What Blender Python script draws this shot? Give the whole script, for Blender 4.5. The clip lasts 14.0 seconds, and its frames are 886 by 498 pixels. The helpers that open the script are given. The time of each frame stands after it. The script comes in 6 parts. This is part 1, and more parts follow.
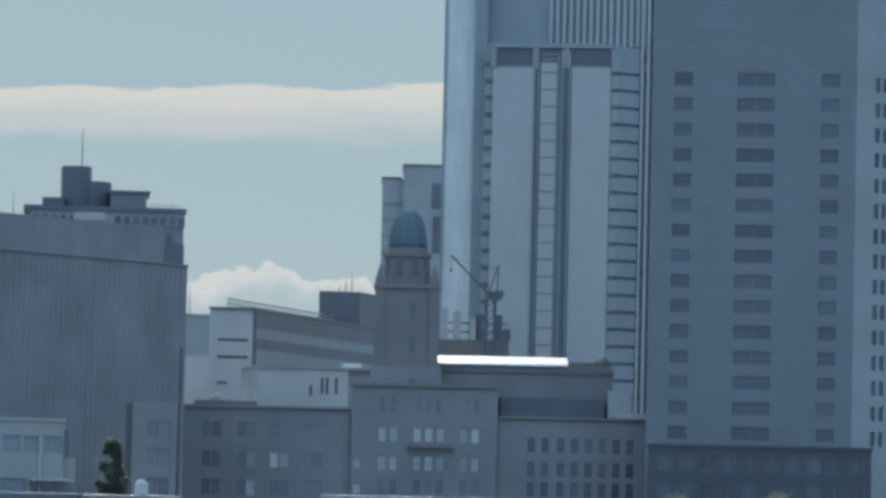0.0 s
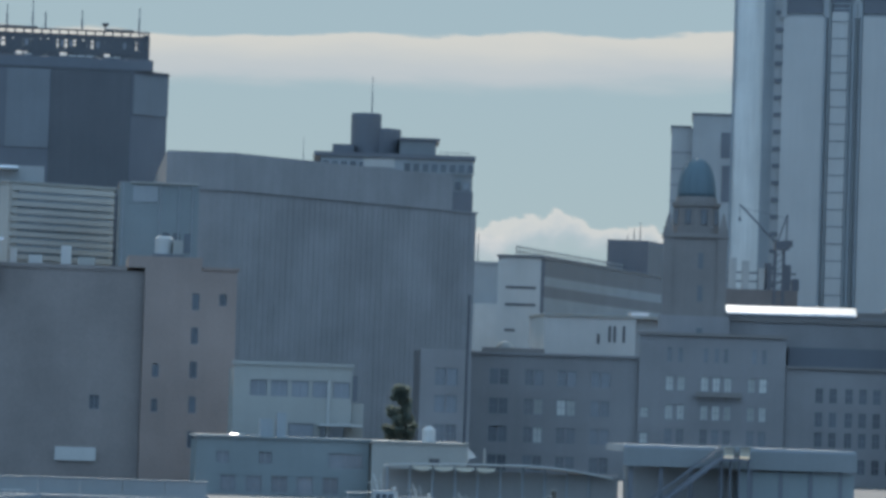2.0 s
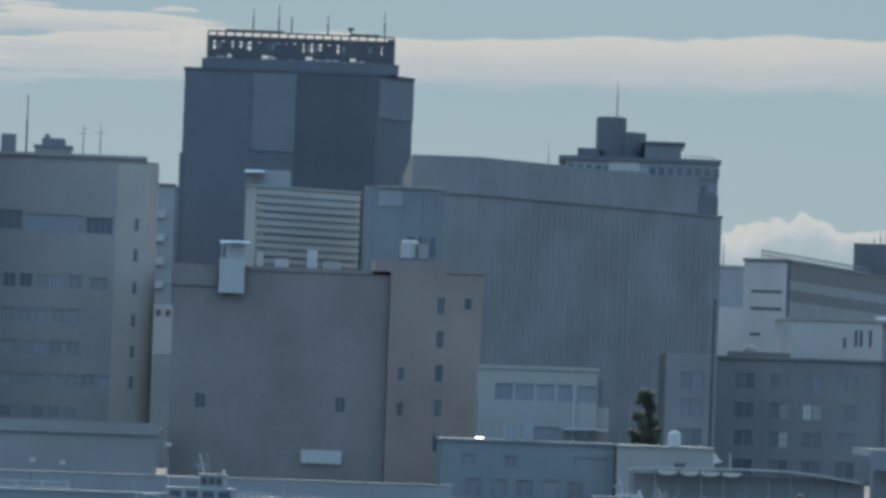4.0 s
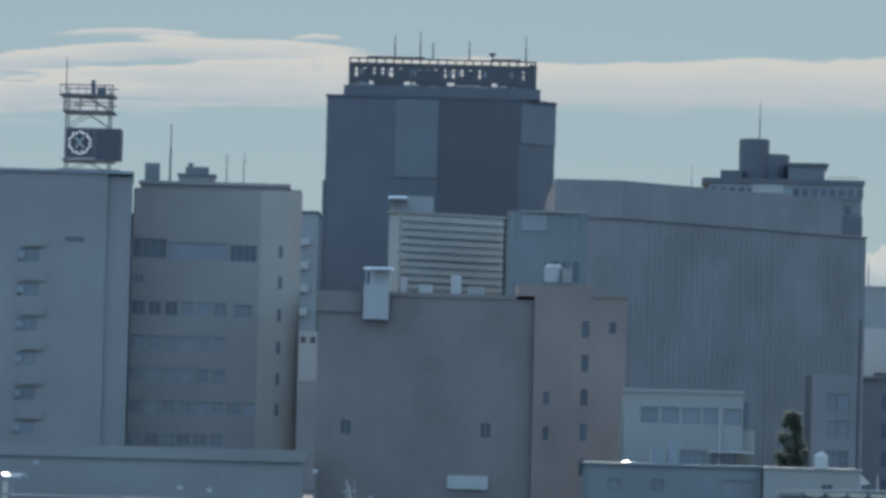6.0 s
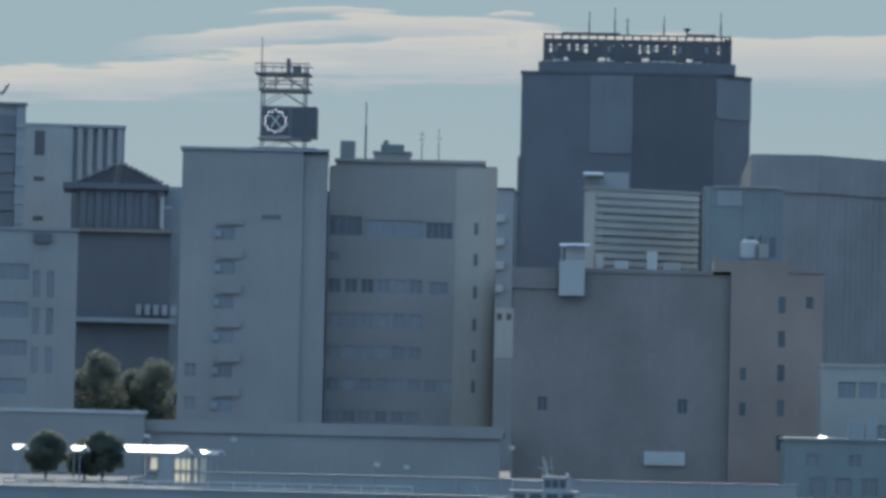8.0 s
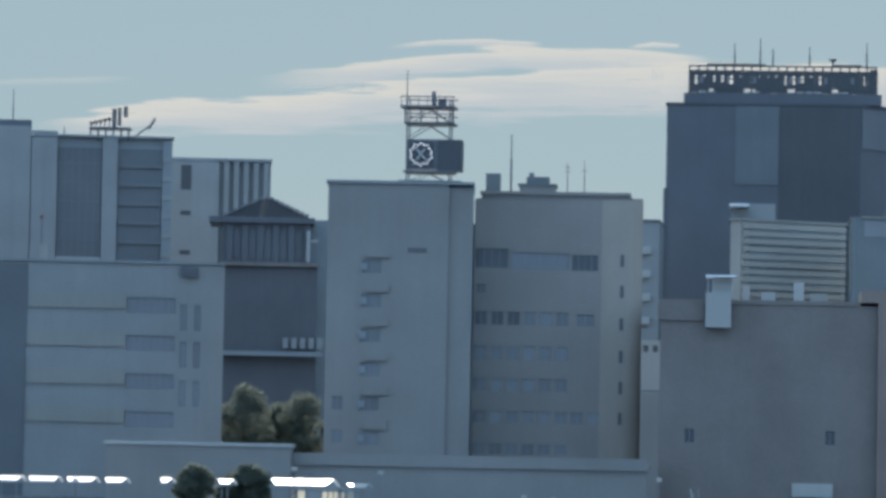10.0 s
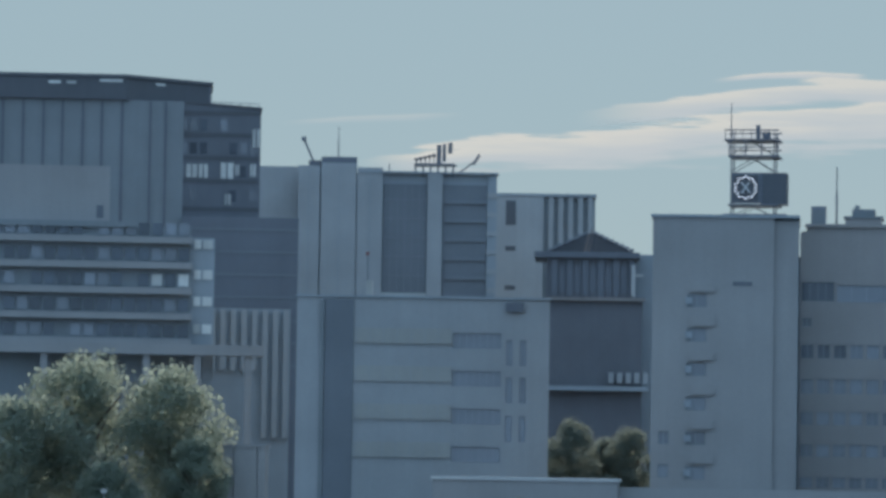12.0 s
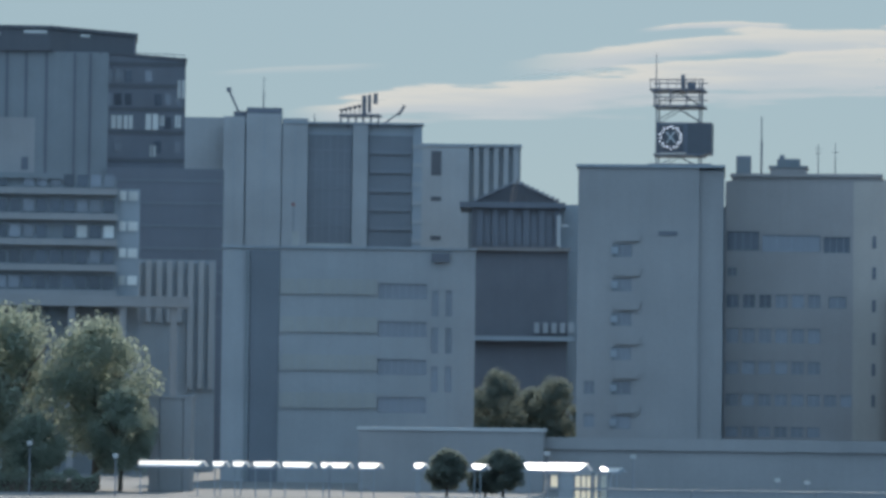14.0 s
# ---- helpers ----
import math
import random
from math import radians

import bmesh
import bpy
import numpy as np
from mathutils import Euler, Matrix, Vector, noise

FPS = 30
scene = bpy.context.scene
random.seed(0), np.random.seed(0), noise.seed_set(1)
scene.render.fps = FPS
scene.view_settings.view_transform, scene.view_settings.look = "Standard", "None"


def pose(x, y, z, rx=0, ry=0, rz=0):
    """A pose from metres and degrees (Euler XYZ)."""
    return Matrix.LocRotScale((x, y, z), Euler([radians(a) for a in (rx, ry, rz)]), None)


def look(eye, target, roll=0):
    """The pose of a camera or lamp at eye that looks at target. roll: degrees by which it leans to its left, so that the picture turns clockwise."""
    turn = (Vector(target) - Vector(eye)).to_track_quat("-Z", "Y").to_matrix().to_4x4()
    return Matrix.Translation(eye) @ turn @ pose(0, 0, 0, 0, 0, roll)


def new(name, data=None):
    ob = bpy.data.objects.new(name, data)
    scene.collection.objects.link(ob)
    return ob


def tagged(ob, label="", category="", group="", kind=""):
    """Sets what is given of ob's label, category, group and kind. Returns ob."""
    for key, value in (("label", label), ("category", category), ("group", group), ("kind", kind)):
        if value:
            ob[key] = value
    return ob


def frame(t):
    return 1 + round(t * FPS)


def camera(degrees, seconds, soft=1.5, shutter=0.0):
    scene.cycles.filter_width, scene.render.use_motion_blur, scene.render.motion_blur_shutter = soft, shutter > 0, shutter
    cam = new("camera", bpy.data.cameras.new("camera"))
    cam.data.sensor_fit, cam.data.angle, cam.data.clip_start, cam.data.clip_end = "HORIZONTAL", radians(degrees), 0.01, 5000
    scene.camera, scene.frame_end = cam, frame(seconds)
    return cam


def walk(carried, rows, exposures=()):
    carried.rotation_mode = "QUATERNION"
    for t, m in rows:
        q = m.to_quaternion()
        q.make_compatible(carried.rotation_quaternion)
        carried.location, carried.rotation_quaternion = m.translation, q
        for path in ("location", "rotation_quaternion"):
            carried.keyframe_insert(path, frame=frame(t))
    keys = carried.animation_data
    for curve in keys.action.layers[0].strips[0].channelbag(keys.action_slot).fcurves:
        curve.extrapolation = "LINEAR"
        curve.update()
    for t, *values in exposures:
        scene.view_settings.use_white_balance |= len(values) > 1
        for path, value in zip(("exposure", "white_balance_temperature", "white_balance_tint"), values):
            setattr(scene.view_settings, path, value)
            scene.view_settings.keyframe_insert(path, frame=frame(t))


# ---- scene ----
# ---- the camera: it stands and pans ----
cam = camera(12.4, 14.0, soft=3.5)
EYE = 10.0
ROWS = [
    (0.0, -9.500, 3.250, 1.298),
    (0.2, -9.554, 2.771, 1.337),
    (0.3, -9.537, 2.726, 1.380),
    (0.5, -8.870, 2.837, 1.492),
    (1.0, -7.966, 3.021, 1.689),
    (1.5, -6.410, 2.679, 1.951),
    (2.0, -5.467, 2.411, 1.918),
    (2.5, -4.746, 2.313, 1.943),
    (3.0, -4.750, 2.392, 1.812),
    (3.5, -3.568, 1.937, 1.879),
    (3.6, -3.219, 2.095, 1.930),
    (3.8, -2.843, 2.198, 1.981),
    (4.0, -2.021, 2.348, 2.033),
    (4.2, -1.974, 2.741, 2.055),
    (6.5, 0.882, 2.548, 1.351),
    (7.0, 1.499, 2.045, 1.278),
    (7.5, 1.535, 2.293, 1.206),
    (8.0, 2.750, 2.240, 1.259),
    (8.2, 3.369, 2.079, 1.278),
    (10.3, 5.501, 2.688, 0.977),
    (10.5, 6.529, 2.427, 1.023),
    (11.0, 6.647, 2.823, 1.130),
    (11.5, 8.170, 3.457, 0.872),
    (12.0, 9.386, 3.064, 0.901),
    (12.5, 8.996, 3.224, 0.896),
    (13.0, 7.849, 2.871, 0.737),
    (13.5, 8.368, 3.253, 0.622),
    (14.0, 8.330, 2.383, 0.675),
]
walk(cam, [(t, pose(0, 0, EYE, 90 + pitch, 0, yaw) @ pose(0, 0, 0, 0, 0, roll)) for t, yaw, pitch, roll in ROWS],
     [(0.0, 0.1), (0.5, 0.16), (1.0, 0.17), (2.0, 0.07), (3.5, -0.05), (6.5, 0.02), (7.5, 0.03), (8.0, -0.06), (10.3, 0.1), (11.5, 0.05), (12.5, 0.04), (13.2, 0.1), (14.0, 0.1)])

# ---- sky and sun: the sun stands high behind the town ----
SUN_AZ, SUN_EL = radians(1.5), radians(28)
sun_dir = Vector((-math.sin(SUN_AZ) * math.cos(SUN_EL), math.cos(SUN_AZ) * math.cos(SUN_EL), math.sin(SUN_EL)))
world = bpy.data.worlds.new("sky")
scene.world = world
world.use_nodes = True
wn = world.node_tree
sky = wn.nodes.new("ShaderNodeTexSky")
sky.sky_type = "NISHITA"
sky.sun_disc = False
sky.sun_elevation = SUN_EL
sky.sun_rotation = -SUN_AZ
sky.air_density, sky.dust_density, sky.ozone_density = 1.0, 0.3, 3.0
# a hazy winter sky: pale towards the sun, deep blue on the far side
where = wn.nodes.new("ShaderNodeTexCoord")
dot = wn.nodes.new("ShaderNodeVectorMath")
dot.operation = "DOT_PRODUCT"
dot.inputs[1].default_value = tuple(Vector((sun_dir.x, sun_dir.y, 0)).normalized())
wn.links.new(where.outputs["Generated"], dot.inputs[0])
lift = wn.nodes.new("ShaderNodeMapRange")
lift.inputs["From Min"].default_value, lift.inputs["From Max"].default_value = -0.6, 0.9
wn.links.new(dot.outputs["Value"], lift.inputs["Value"])
haze = wn.nodes.new("ShaderNodeMix")
haze.data_type = "RGBA"
haze.inputs["A"].default_value = (0.56, 0.93, 1.40, 1)
haze.inputs["B"].default_value = (0.326, 0.452, 0.517, 1)
wn.links.new(lift.outputs[0], haze.inputs["Factor"])
clear = wn.nodes.new("ShaderNodeBackground")
clear.inputs[1].default_value = 0.05
wn.links.new(sky.outputs[0], clear.inputs[0])
veil = wn.nodes["Background"]
veil.inputs[1].default_value = 1.0
wn.links.new(haze.outputs["Result"], veil.inputs[0])
both = wn.nodes.new("ShaderNodeMixShader")
both.inputs[0].default_value = 0.85
wn.links.new(clear.outputs[0], both.inputs[1])
wn.links.new(veil.outputs[0], both.inputs[2])
wn.links.new(both.outputs[0], wn.nodes["World Output"].inputs[0])
sun_data = bpy.data.lights.new("sun", "SUN")
sun_data.energy, sun_data.angle, sun_data.color = 4.0, radians(0.55), (1.0, 0.94, 0.85)
sun = new("sun", sun_data)
sun.matrix_world = look((0, 0, 200), Vector((0, 0, 200)) - sun_dir)


# ---- materials ----
def material(name, col, rough=0.8, var=0.10, scale=0.12, streak=0.03, bump=0.12, metal=0.0, spec=0.4, each=0.0):
    m = bpy.data.materials.new(name)
    m.use_nodes = True
    n, l = m.node_tree.nodes, m.node_tree.links
    b = n["Principled BSDF"]
    geo = n.new("ShaderNodeNewGeometry")
    big = n.new("ShaderNodeTexNoise")
    big.inputs["Scale"].default_value, big.inputs["Detail"].default_value = scale, 6
    l.new(geo.outputs["Position"], big.inputs["Vector"])
    stretch = n.new("ShaderNodeMapping")
    stretch.inputs["Scale"].default_value = (1, 1, 0.06)
    l.new(geo.outputs["Position"], stretch.inputs["Vector"])
    run = n.new("ShaderNodeTexNoise")
    run.inputs["Scale"].default_value, run.inputs["Detail"].default_value = 1.3, 5
    l.new(stretch.outputs[0], run.inputs["Vector"])
    fine = n.new("ShaderNodeTexNoise")
    fine.inputs["Scale"].default_value, fine.inputs["Detail"].default_value = 3.5, 4
    l.new(geo.outputs["Position"], fine.inputs["Vector"])

    def term(src, amount):
        r = n.new("ShaderNodeMapRange")
        r.inputs["From Min"].default_value, r.inputs["From Max"].default_value = 0.25, 0.75
        r.inputs["To Min"].default_value, r.inputs["To Max"].default_value = 1 - amount, 1 + amount
        l.new(src, r.inputs["Value"])
        return r.outputs[0]

    def times(a, c):
        k = n.new("ShaderNodeMath")
        k.operation = "MULTIPLY"
        l.new(a, k.inputs[0])
        l.new(c, k.inputs[1])
        return k.outputs[0]

    f = times(times(term(big.outputs[0], var), term(run.outputs[0], streak)), term(fine.outputs[0], var * 0.4))
    if each:
        info = n.new("ShaderNodeObjectInfo")
        r = n.new("ShaderNodeMapRange")
        r.inputs["To Min"].default_value, r.inputs["To Max"].default_value = 1 - each, 1 + each
        l.new(info.outputs["Random"], r.inputs["Value"])
        f = times(f, r.outputs[0])
    tint = n.new("ShaderNodeVectorMath")
    tint.operation = "SCALE"
    tint.inputs[0].default_value = col
    l.new(f, tint.inputs["Scale"])
    l.new(tint.outputs[0], b.inputs["Base Color"])
    b.inputs["Roughness"].default_value, b.inputs["Metallic"].default_value = rough, metal
    b.inputs["Specular IOR Level"].default_value = spec
    if bump:
        bp = n.new("ShaderNodeBump")
        bp.inputs["Strength"].default_value, bp.inputs["Distance"].default_value = bump, 0.05
        l.new(fine.outputs[0], bp.inputs["Height"])
        l.new(bp.outputs[0], b.inputs["Normal"])
    return m


PALE = material("pale_panel", (0.44, 0.442, 0.43))
WHITE = material("weathered_white_paint", (0.312, 0.312, 0.292))
PANEL = material("smooth_white_panel", (0.41, 0.41, 0.40), var=0.05)
CONCRETE = material("grey_concrete", (0.272, 0.266, 0.26))
SLATE = material("blue_grey_tile", (0.265, 0.293, 0.31))
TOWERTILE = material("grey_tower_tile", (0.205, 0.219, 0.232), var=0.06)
RIBBED = material("ribbed_grey_render", (0.226, 0.223, 0.226), var=0.16, streak=0.08)
TOWERSTONE = material("dark_tower_stone", (0.126, 0.13, 0.142), var=0.14)
MIDCLAD = material("slate_grey_cladding", (0.168, 0.183, 0.198))
TEALCLAD = material("teal_glass_cladding", (0.175, 0.205, 0.215), rough=0.35, var=0.14)
STONE = material("beige_stone", (0.25, 0.242, 0.243), var=0.13)
STONE_DARK = material("weathered_stone", (0.218, 0.2, 0.19), var=0.13)
DARK = material("dark_cladding", (0.12, 0.13, 0.148), rough=0.5)
CHARCOAL = material("charcoal_metal", (0.085, 0.09, 0.10), rough=0.5, streak=0.05)
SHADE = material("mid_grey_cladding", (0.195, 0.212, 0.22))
DARKSTONE = material("dark_blue_grey_stone", (0.155, 0.17, 0.185))
BROWN = material("brown_brick_tile", (0.216, 0.192, 0.182), var=0.17)
ORANGE = material("terracotta_tile", (0.246, 0.198, 0.178), var=0.18)
CREAM = material("cream_tile", (0.375, 0.335, 0.295))
CREAMGREY = material("grey_cream_tile", (0.292, 0.27, 0.255))
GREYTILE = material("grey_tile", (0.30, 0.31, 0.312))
COPPER = material("green_copper", (0.105, 0.155, 0.18), rough=0.5, var=0.12)
BLUEWALL = material("pale_blue_render", (0.195, 0.224, 0.23))
ROOF_METAL = material("bright_sheet_metal", (0.75, 0.76, 0.78), rough=0.38, metal=1.0, var=0.05, streak=0.03, bump=0.05)
ROOFTILE = material("dark_roof_tile", (0.06, 0.06, 0.065), rough=0.95, spec=0.1)
STEEL = material("painted_steel", (0.13, 0.14, 0.16), rough=0.5, var=0.1)
FLATROOF = material("grey_roof_felt", (0.22, 0.22, 0.22), rough=0.9)
FRAME = material("aluminium_frame", (0.20, 0.21, 0.23), rough=0.5, var=0.08)
GLASS = material("dark_window_glass", (0.055, 0.068, 0.085), rough=0.12, var=0.1, streak=0.05, bump=0.0, spec=0.6, each=0.4)
SHADEGLASS = material("shaded_window_glass", (0.075, 0.088, 0.106), rough=0.14, var=0.1, streak=0.05, bump=0.0, spec=0.6, each=0.35)
# haze over the windows is put into this paler, greyer glass colour
HAZEGLASS = material("haze_paled_window_glass", (0.15, 0.165, 0.185), rough=0.15, var=0.1, streak=0.05, bump=0.0, spec=0.8, each=0.3)
# pale for window blinds; the same colour stands in for sky seen through
PALEPANE = material("pale_blind_and_painted_sky", (0.50, 0.50, 0.47), rough=0.5, var=0.08, streak=0.1, bump=0.0, spec=0.6, each=0.3)
# matt and pale: the sky's reflection is put into the glass colour
CURTAINWALL = material("curtain_glass_painted_sheen", (0.64, 0.64, 0.61), rough=0.6, var=0.1, streak=0.1, bump=0.0, spec=0.4)
PAVING = material("pale_paving", (0.17, 0.168, 0.162), rough=0.9, spec=0.2)
SLATPAINT = material("warm_white_slat_paint", (0.40, 0.385, 0.35))
QUAY = material("quay_concrete", (0.25, 0.26, 0.265))
HULL = material("white_boat_hull", (0.50, 0.51, 0.51), rough=0.3, var=0.06, streak=0.12)
NAVY = material("dark_blue_hull", (0.05, 0.07, 0.11), rough=0.35, var=0.1)
TIMBER = material("dark_pile_timber", (0.09, 0.075, 0.06), rough=0.9)
BARK = material("bark", (0.10, 0.08, 0.06), rough=0.95)
LEAF = material("broad_leaf", (0.16, 0.185, 0.15), rough=0.6, var=0.3, scale=0.8, streak=0.0)
LEAF_DARK = material("dark_needle_leaf", (0.12, 0.14, 0.12), rough=0.7, var=0.4, scale=0.8, streak=0.0)
for m in (LEAF, LEAF_DARK):
    # thin leaves let the sun through from behind
    n, l = m.node_tree.nodes, m.node_tree.links
    glow = n.new("ShaderNodeBsdfTranslucent")
    glow.inputs[0].default_value = (0.38, 0.43, 0.35, 1) if m is LEAF else (0.24, 0.27, 0.23, 1)
    mix = n.new("ShaderNodeMixShader")
    mix.inputs[0].default_value = 0.65
    l.new(n["Principled BSDF"].outputs[0], mix.inputs[1])
    l.new(glow.outputs[0], mix.inputs[2])
    l.new(mix.outputs[0], n["Material Output"].inputs[0])
RED = material("red_marker", (0.22, 0.09, 0.08), rough=0.6)

FROSTED = bpy.data.materials.new("frosted_cream_pane")
FROSTED.use_nodes = True
fn = FROSTED.node_tree
back = fn.nodes.new("ShaderNodeBsdfTranslucent")
back.inputs[0].default_value = (0.85, 0.80, 0.66, 1)
mixed = fn.nodes.new("ShaderNodeMixShader")
mixed.inputs[0].default_value = 0.7
fn.links.new(fn.nodes["Principled BSDF"].outputs[0], mixed.inputs[1])
fn.links.new(back.outputs[0], mixed.inputs[2])
fn.links.new(mixed.outputs[0], fn.nodes["Material Output"].inputs[0])

LAMP = bpy.data.materials.new("white_clock_lamp")
LAMP.use_nodes = True
LAMP.node_tree.nodes["Principled BSDF"].inputs["Emission Color"].default_value = (0.85, 0.9, 1, 1)
LAMP.node_tree.nodes["Principled BSDF"].inputs["Emission Strength"].default_value = 0.9


def water_material():
    m = bpy.data.materials.new("harbour_water")
    m.use_nodes = True
    n, l = m.node_tree.nodes, m.node_tree.links
    b = n["Principled BSDF"]
    b.inputs["Base Color"].default_value = (0.02, 0.035, 0.045, 1)
    b.inputs["IOR"].default_value = 1.33
    geo = n.new("ShaderNodeNewGeometry")
    mp = n.new("ShaderNodeMapping")
    mp.inputs["Scale"].default_value = (2.2, 0.22, 1)
    l.new(geo.outputs["Position"], mp.inputs["Vector"])
    w = n.new("ShaderNodeTexNoise")
    w.inputs["Scale"].default_value, w.inputs["Detail"].default_value = 1.6, 5
    l.new(mp.outputs[0], w.inputs["Vector"])
    gust = n.new("ShaderNodeMapRange")
    gust.inputs["From Min"].default_value, gust.inputs["From Max"].default_value = 0.50, 0.62
    gust.inputs["To Min"].default_value, gust.inputs["To Max"].default_value = 0.05, 0.28
    l.new(w.outputs[0], gust.inputs["Value"])
    # the basin under the quay lies sheltered and calm, the open water ruffled
    sep = n.new("ShaderNodeSeparateXYZ")
    l.new(geo.outputs["Position"], sep.inputs[0])
    edge = n.new("ShaderNodeTexNoise")
    edge.inputs["Scale"].default_value, edge.inputs["Detail"].default_value = 0.12, 3
    l.new(geo.outputs["Position"], edge.inputs["Vector"])
    shift = n.new("ShaderNodeMath")
    shift.operation = "MULTIPLY_ADD"
    shift.inputs[1].default_value = 26.0
    l.new(edge.outputs[0], shift.inputs[0])
    l.new(sep.outputs[1], shift.inputs[2])
    calm = n.new("ShaderNodeMapRange")
    calm.inputs["From Min"].default_value, calm.inputs["From Max"].default_value = 359, 369
    calm.inputs["To Min"].default_value, calm.inputs["To Max"].default_value = 1.0, 0.0
    l.new(shift.outputs[0], calm.inputs["Value"])
    ruffle = n.new("ShaderNodeMath")
    ruffle.operation = "MULTIPLY_ADD"
    ruffle.inputs[2].default_value = 0.04
    l.new(gust.outputs[0], ruffle.inputs[0])
    l.new(calm.outputs[0], ruffle.inputs[1])
    l.new(ruffle.outputs[0], b.inputs["Roughness"])
    bp = n.new("ShaderNodeBump")
    bp.inputs["Strength"].default_value, bp.inputs["Distance"].default_value = 0.5, 0.2
    depth = n.new("ShaderNodeMath")
    depth.operation = "MULTIPLY_ADD"
    depth.inputs[1].default_value, depth.inputs[2].default_value = 0.45, 0.06
    l.new(calm.outputs[0], depth.inputs[0])
    l.new(depth.outputs[0], bp.inputs["Strength"])
    l.new(w.outputs[0], bp.inputs["Height"])
    l.new(bp.outputs[0], b.inputs["Normal"])
    return m


WATER = water_material()


# ---- building blocks ----
ORG = {}


def thing(name, x, y, z, label, category, group="", kind=""):
    ob = new(name)
    ob.location = (x, y, z)
    ORG[ob.name] = Vector((x, y, z))
    return tagged(ob, label, category, group, kind)


def mesh_of(name, bm, mat, smooth=False):
    me = bpy.data.meshes.new(name)
    bm.normal_update()
    bm.to_mesh(me)
    bm.free()
    me.materials.append(mat)
    if smooth:
        for p in me.polygons:
            p.use_smooth = True
    return me


def part(name, bm, mat, parent=None, label="", smooth=False):
    """Links a bmesh, given in the world's metres, as one mesh under its thing."""
    if parent is not None:
        bmesh.ops.translate(bm, verts=bm.verts, vec=-ORG[parent.name])
    ob = new(name, mesh_of(name, bm, mat, smooth))
    if parent is not None:
        ob.parent = parent
        ORG[ob.name] = ORG[parent.name]
    return tagged(ob, label)


def box(x0, x1, y0, y1, z0, z1, bm=None):
    bm = bm or bmesh.new()
    v = [bm.verts.new((x, y, z)) for z in (z0, z1) for x, y in ((x0, y0), (x1, y0), (x1, y1), (x0, y1))]
    for f in ((3, 2, 1, 0), (4, 5, 6, 7), (0, 1, 5, 4), (1, 2, 6, 5), (2, 3, 7, 6), (3, 0, 4, 7)):
        bm.faces.new([v[i] for i in f])
    return bm


def prism(foot, z0, z1, bm=None):
    """An upright solid over a plan that runs anticlockwise seen from above."""
    bm = bm or bmesh.new()
    a = [bm.verts.new((x, y, z0)) for x, y in foot]
    b = [bm.verts.new((x, y, z1)) for x, y in foot]
    n = len(foot)
    bm.faces.new(a[::-1])
    bm.faces.new(b)
    for i in range(n):
        bm.faces.new((a[i], a[(i + 1) % n], b[(i + 1) % n], b[i]))
    return bm


def bar(p, q, r, bm=None, sides=6, r2=None):
    """A round bar from p to q."""
    bm = bm or bmesh.new()
    p, q = Vector(p), Vector(q)
    rot = (q - p).to_track_quat("Z", "Y").to_matrix()
    rings = []
    for c, rr in ((p, r), (q, r if r2 is None else r2)):
        rings.append([bm.verts.new(c + rot @ Vector((rr * math.cos(2 * math.pi * i / sides), rr * math.sin(2 * math.pi * i / sides), 0))) for i in range(sides)])
    for i in range(sides):
        j = (i + 1) % sides
        bm.faces.new((rings[0][i], rings[0][j], rings[1][j], rings[1][i]))
    bm.faces.new(rings[0][::-1])
    bm.faces.new(rings[1])
    return bm


def lathe(x, y, profile, sides=24, bm=None):
    """A solid of revolution round an upright axis; profile of (radius, z) from the bottom up."""
    bm = bm or bmesh.new()
    rings = [[bm.verts.new((x + r * math.cos(2 * math.pi * i / sides), y + r * math.sin(2 * math.pi * i / sides), z)) for i in range(sides)] for r, z in profile]
    for a, b in zip(rings, rings[1:]):
        for i in range(sides):
            j = (i + 1) % sides
            bm.faces.new((a[i], a[j], b[j], b[i]))
    bm.faces.new(rings[0][::-1])
    bm.faces.new(rings[-1])
    return bm


def holed(u0, u1, z0, z1, wins, d0, d1):
    """One upright sheet from depth d0 to d1 with rectangular openings through it."""
    us = sorted({round(u0, 3), round(u1, 3)} | {round(k, 3) for w in wins for k in w[:2]})
    zs = sorted({round(z0, 3), round(z1, 3)} | {round(k, 3) for w in wins for k in w[2:4]})
    bm = bmesh.new()
    verts = {}

    def at(u, d, z):
        k = (round(u, 3), d, round(z, 3))
        if k not in verts:
            verts[k] = bm.verts.new((u, d, z))
        return verts[k]

    def solid(i, j):
        if not (0 <= i < len(us) - 1 and 0 <= j < len(zs) - 1):
            return False
        cu, cz = (us[i] + us[i + 1]) / 2, (zs[j] + zs[j + 1]) / 2
        return not any(w[0] < cu < w[1] and w[2] < cz < w[3] for w in wins)

    for i in range(len(us) - 1):
        for j in range(len(zs) - 1):
            if not solid(i, j):
                continue
            a, b, c, e = us[i], us[i + 1], zs[j], zs[j + 1]
            bm.faces.new((at(a, d0, c), at(b, d0, c), at(b, d0, e), at(a, d0, e)))
            for k, l, p, q in ((i - 1, j, (a, e), (a, c)), (i + 1, j, (b, c), (b, e)), (i, j - 1, (a, c), (b, c)), (i, j + 1, (b, e), (a, e))):
                if not solid(k, l):
                    bm.faces.new((at(q[0], d0, q[1]), at(p[0], d0, p[1]), at(p[0], d1, p[1]), at(q[0], d1, q[1])))
    return bm


